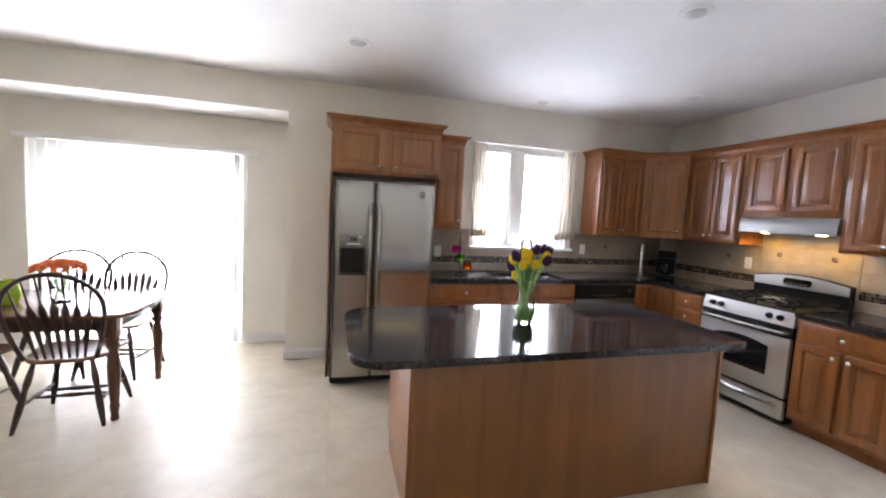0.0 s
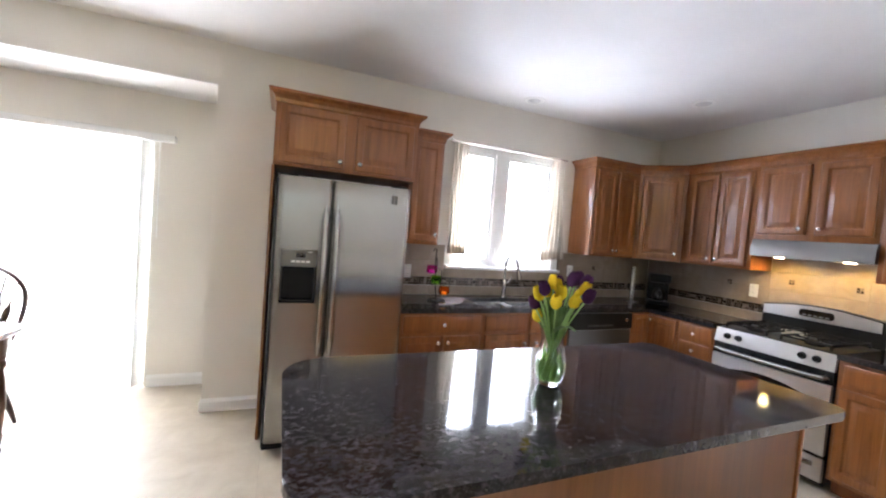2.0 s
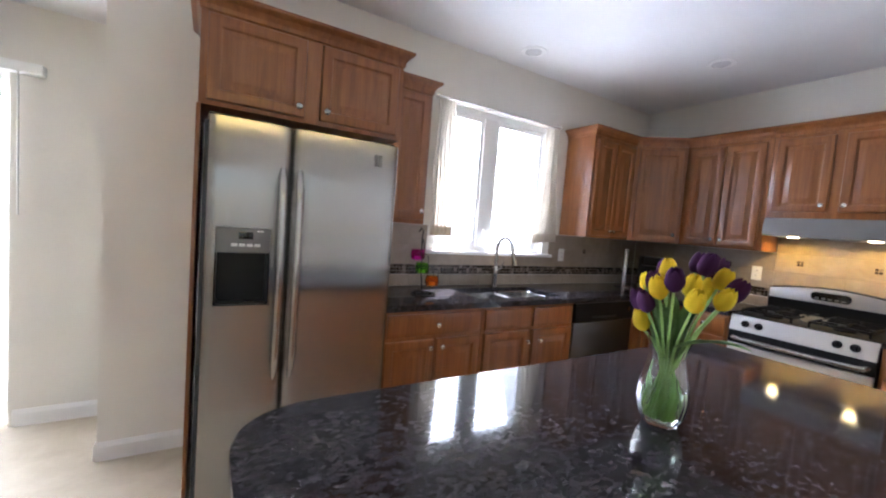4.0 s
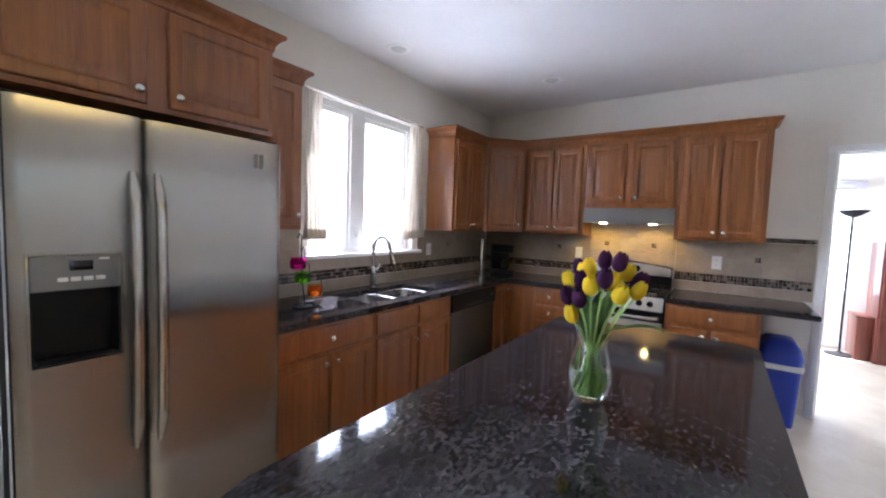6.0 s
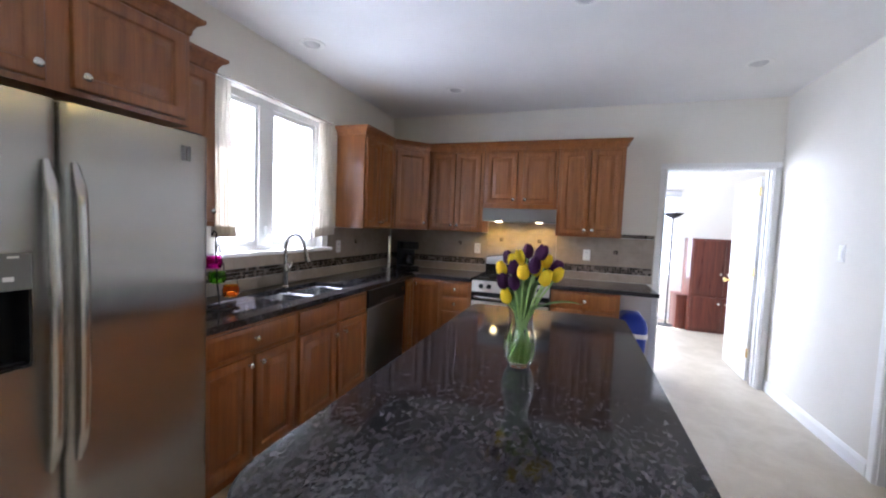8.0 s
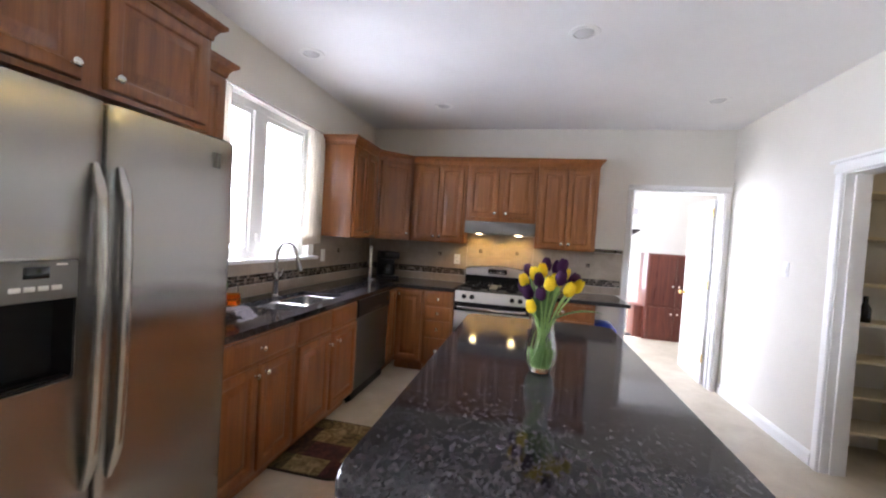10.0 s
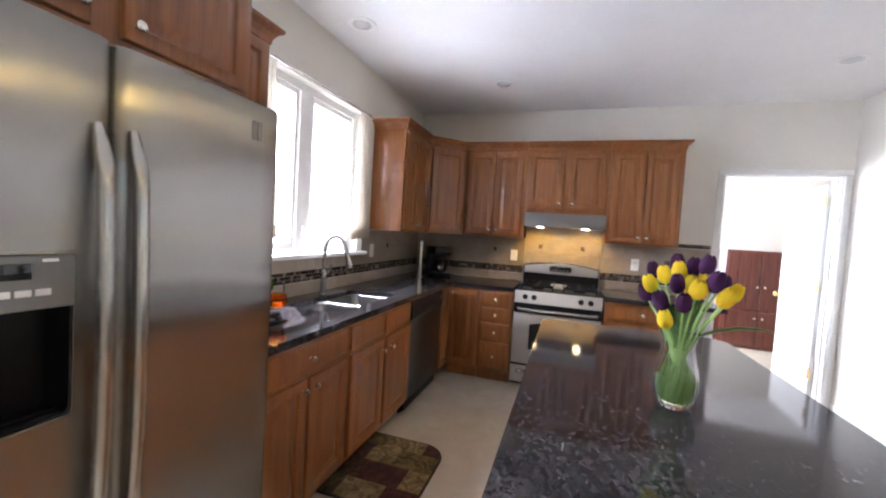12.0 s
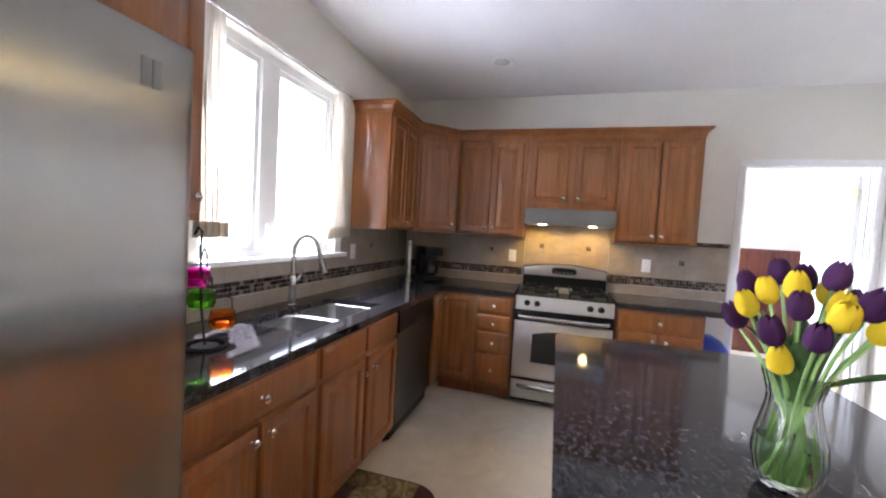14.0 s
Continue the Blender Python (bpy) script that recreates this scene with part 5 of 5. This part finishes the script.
# ---- office beyond the doorway ----
dl = thing("door_1", pose(4.065, 0.208, 0, 0, 0, -3), "white interior door swung open into the office", "door", "", "structure")
leafd = part("door_leaf", box(0.02, 0.775, -0.02, 0.015, 0.012, 2.022, 0.003), TRIM, dl)
for z in (0.25, 1.05, 1.83):
    part("hinge", box(0.0, 0.03, 0.012, 0.022, z, z + 0.09, 0.001), BRASS, dl, "brass hinge")
bm = lathe([(0.026, 0), (0.026, 0.006), (0.011, 0.012), (0.010, 0.03), (0.022, 0.04), (0.027, 0.052), (0.022, 0.064), (0.001, 0.068)], 18)
part("door_knob", bm, BRASS, dl, "brass door knob").matrix_basis = pose(0.715, 0.015, 0.94, -90)

oc = thing("office_cabinet", pose(6.22, 0.235, 0, 0, 0, RZ_E), "tall dark red mahogany cabinet with four doors", "cabinet")
part("body", box(0, 0.84, 0, 0.45, 0.0, 1.39, 0.006), MAHOG, oc)
for x0 in (0.02, 0.43):
    for a, b, kz in ((0.04, 0.53, 0.44), (0.56, 1.37, 0.88)):
        dd = part("door", slab_front(x0, x0 + 0.39, a, b), MAHOG, oc)
        knob(x0 + (0.355 if x0 < 0.1 else 0.035), kz, dd)
lc = thing("low_cabinet", pose(6.30, 0.375, 0, 0, 0, RZ_E), "low mahogany cabinet beside the tall one", "cabinet")
part("body", box(0, 0.135, 0, 0.4, 0, 0.5, 0.004), MAHOG, lc)
part("top", box(-0.01, 0.137, -0.01, 0.41, 0.5, 0.52, 0.004), MAHOG, lc)
fl = thing("floor_lamp", pose(6.45, 0.47, 0), "black torchiere floor lamp in the office", "floor lamp")
part("base", lathe([(0.001, 0), (0.14, 0), (0.14, 0.012), (0.03, 0.03), (0.014, 0.05)], 24), IRON, fl)
part("pole", tube([(0, 0, 0.03), (0, 0, 1.70)], 0.011, 10), IRON, fl)
part("shade", lathe([(0.02, 1.68), (0.08, 1.71), (0.15, 1.765), (0.146, 1.768), (0.07, 1.72), (0.001, 1.70)], 24), IRON, fl)
ow = thing("window_2", pose(0, 0, 0), "bright office window with white frame", "window", "", "structure")
wb = bmesh.new()
for q in ((0.33, 0.38, 0.7, 2.1), (1.55, 1.6, 0.7, 2.1), (0.38, 1.55, 0.7, 0.75), (0.38, 1.55, 2.05, 2.1), (0.94, 0.99, 0.75, 2.05)):
    box(6.97, 7.03, q[0], q[1], q[2], q[3], 0, wb)
part("window_frame", wb, TRIM, ow)
vl = thing("window_valance", pose(0, 0, 0), "grey-white valance above the office window", "valance")
part("valance", box(6.88, 6.948, 0.28, 1.65, 2.06, 2.16, 0.006), cloth("valance_cloth", (0.6, 0.6, 0.62)), vl)

# ---- bin and bracket under the worktop end ----
rb = thing("recycling_bin", pose(3.73, 1.32, 0), "blue plastic recycling bin under the worktop overhang", "bin")
BLUE = painted("blue_plastic", (0.02, 0.05, 0.42), 0.35)
rings = [[(x * s, y * s, z) for x, y in rounded(-0.19, 0.19, -0.13, 0.13, (0.05,) * 4, 5)] for s, z in ((0.8, 0.0), (0.82, 0.01), (1.0, 0.50), (0.97, 0.50), (0.79, 0.02))]
part("bin_body", loft(rings), BLUE, rb)
part("rim", loft([[(x * s, y * s, z) for x, y in rounded(-0.19, 0.19, -0.13, 0.13, (0.05,) * 4, 5)] for s, z in ((1.0, 0.44), (1.05, 0.44), (1.06, 0.475), (1.0, 0.48))], None, False, False), WHITEPL, rb, "white plastic rim")
part("lid", loft([[(x * s, y * s, z) for x, y in rounded(-0.19, 0.19, -0.13, 0.13, (0.05,) * 4, 5)] for s, z in ((1.03, 0.50), (1.03, 0.53), (0.9, 0.60), (0.6, 0.645), (0.2, 0.66))]), BLUE, rb, "domed blue lid")
br = thing("worktop_bracket", pose(3.78, 1.21, 0), "small oak bracket under the worktop overhang", "bracket")
part("bracket", loft([[(x, y, z) for y, z in ((0.0, 0.877), (0.06, 0.877), (0.06, 0.835), (0.02, 0.84))] for x in (0.0, 0.156)]), OAK, br)

pl2 = thing("pantry_light", pose(2.0, -0.6, CEIL), "bare bulb holder on the pantry ceiling", "ceiling light")
part("holder", lathe([(0.001, -0.001), (0.06, -0.001), (0.055, -0.03), (0.03, -0.06), (0.001, -0.062)], 20), WHITEPL, pl2)

# ---- pantry shelves ----
ps = thing("pantry_shelves", pose(2.70, 0, 0), "cream painted pantry shelving with dividers, nearly empty", "shelves")
PSH = painted("shelf_paint", (0.70, 0.63, 0.47), 0.5)
for z in (0.20, 0.455, 0.712, 0.985, 1.262, 1.602, 1.925, 2.2):
    part("shelf", box(0, 0.298, -1.398, 0.03, z, z + 0.02, 0.002), PSH, ps)
for k, (z0, z1) in enumerate(((0, 0.2), (0.22, 0.455), (0.475, 0.712), (0.732, 0.985), (1.005, 1.262), (1.282, 1.602), (1.622, 1.925), (1.945, 2.2))):
    for y in (-0.14 - 0.02 * (k % 3), -0.62, -1.05):
        part("divider", box(0.002, 0.296, y, y + 0.018, z0, z1), PSH, ps)
part("side", box(0, 0.298, 0.03, 0.048, 0, 2.22, 0.002), PSH, ps)
pb = thing("pantry_bottle", pose(2.80, -0.30, 1.005), "dark bottle on a pantry shelf", "bottle")
part("bottle", lathe([(0.03, 0), (0.034, 0.005), (0.034, 0.10), (0.014, 0.14), (0.014, 0.19), (0.001, 0.192)], 16), BLACKGL, pb)

# unseen source of the refrigerator's warm streak; its bar length is made up
cl = thing("ceiling_light", pose(-0.1, -1.4, CEIL), "unseen warm ceiling light, drawn out into a bar for its streak on the refrigerator", "ceiling light")
part("mount", box(-1.3, 1.3, -0.05, 0.05, -0.025, -0.001, 0.006), BRASS, cl)
lens = [[(x, 0.022 * math.cos(math.pi * k / 8) * s, -0.026 - 0.03 * s * math.sin(math.pi * k / 8)) for k in range(9)] for x, s in ((-1.28, 0.6), (-1.25, 1.0), (1.25, 1.0), (1.28, 0.6))]
part("lens", loft(lens), ROOMLAMP, cl, "glowing warm glass lens")

# ---- backsplash tiles ----
TS, TG = 0.2115, 0.0022
tile_me = {}


def tile_mesh(w, h, t, bev=0.0015):
    key = (round(w, 4), round(h, 4), t)
    if key not in tile_me:
        bm = loft([[(i, -d, i), (w - i, -d, i), (w - i, -d, h - i), (i, -d, h - i)] for i, d in ((0, 0), (0, t - bev), (bev, t))], None, False, True)
        finish(bm, False)
        me = bpy.data.meshes.new("tile")
        bm.to_mesh(me)
        bm.free()
        tile_me[key] = me
    return tile_me[key]


def splash(name, m, runs, band, label):
    """Tiles on a wall whose face is y = 0 and along x; runs: (x0, x1, rows of z)."""
    root = thing(name, m, label, "backsplash", "", "structure")
    gb = bmesh.new()
    for x0, x1, rows in runs:
        box(x0, x1, -0.0062, 0, rows[0][0], rows[-1][1] - TG, 0, gb)
        for z0, z1 in rows:
            x = x0
            while x < x1 - 0.012:
                w = min(TS, x1 - x) - TG
                me = tile_mesh(w, z1 - z0 - TG, 0.008)
                if not me.materials:
                    me.materials.append(SPLASH)
                t = new("tile", me)
                t.parent, t.matrix_basis = root, pose(x, 0, z0)
                x += TS
    part("grout", gb, SPGROUT, root)
    mb, bands = bmesh.new(), bmesh.new()
    for x0, x1, z0, z1, n in band:
        box(x0, x1, -0.0064, 0.0, z0 - 0.001, z1 + 0.001, 0, bands)
        s = (z1 - z0) / n
        k = 0
        while x0 + (k + 1) * s <= x1 + 1e-6:
            for j in range(n):
                box(x0 + k * s + 0.0018, x0 + (k + 1) * s - 0.0018, -0.0085 - 0.001 * ((k * 7 + j * 5) % 3), -0.003, z0 + j * s + 0.0018, z0 + (j + 1) * s - 0.0018, 0, mb)
            k += 1
    part("band_grout", bands, BANDGROUT, root)
    tagged(part("mosaic", mb, MOSAIC, root, "dark brown glass mosaic band", False), kind="stuff")
    return root


nt = MOSAIC.node_tree
gi = nt.nodes.new("ShaderNodeNewGeometry")
put(MOSAIC, "Base Color", ramp(MOSAIC, gi.outputs["Random Per Island"], [(0.0, (0.012, 0.009, 0.008)), (0.45, (0.04, 0.028, 0.022)), (0.75, (0.11, 0.085, 0.07)), (1.0, (0.26, 0.22, 0.19))]))
R0, R1, R2, R3 = (0.916, 0.998), (1.075, 1.158), (1.075, 1.222), (1.225, 1.37)
BZ = (1.0, 1.074)
splash("backsplash_north", pose(0, YW, 0), [(0.80, 1.352, [R0]), (1.355, 2.625, [R0]), (2.628, 3.932, [R0]), (0.80, 1.352, [R2, R3]), (1.355, 2.625, [R1]), (2.628, 3.932, [R2, R3])],
       [(0.80, 3.932, *BZ, 3), (3.09, 3.132, 1.205, 1.247, 2)], "tan tiled backsplash with a dark mosaic band below the window")
splash("backsplash_east", pose(XW, YW - 0.01, 0, 0, 0, RZ_E), [(0, 2.94, [R0]), (0, 1.23, [R2, R3]), (1.232, 1.988, [R2, (1.225, 1.372), (1.375, 1.497)]), (1.99, 2.94, [R2, R3])],
       [(0, 1.23, *BZ, 3), (1.99, 2.94, *BZ, 3), (0.88, 0.922, 1.215, 1.257, 2), (1.367, 1.409, 1.277, 1.319, 2), (1.79, 1.832, 1.277, 1.319, 2), (2.565, 2.607, 1.2, 1.242, 2), (2.60, 2.94, 1.374, 1.41, 2)],
       "tan tiled backsplash with a dark mosaic band behind the range")

# ---- floor sheets ----
for a, b in ((X0, -0.0785), (-0.077, 7.1)):
    part("vinyl_sheet", box(a, b, YB, YP + 0.15 if a < 0 else YW + 0.1, -0.003, 0.0), FLOORT, slab, "", False)
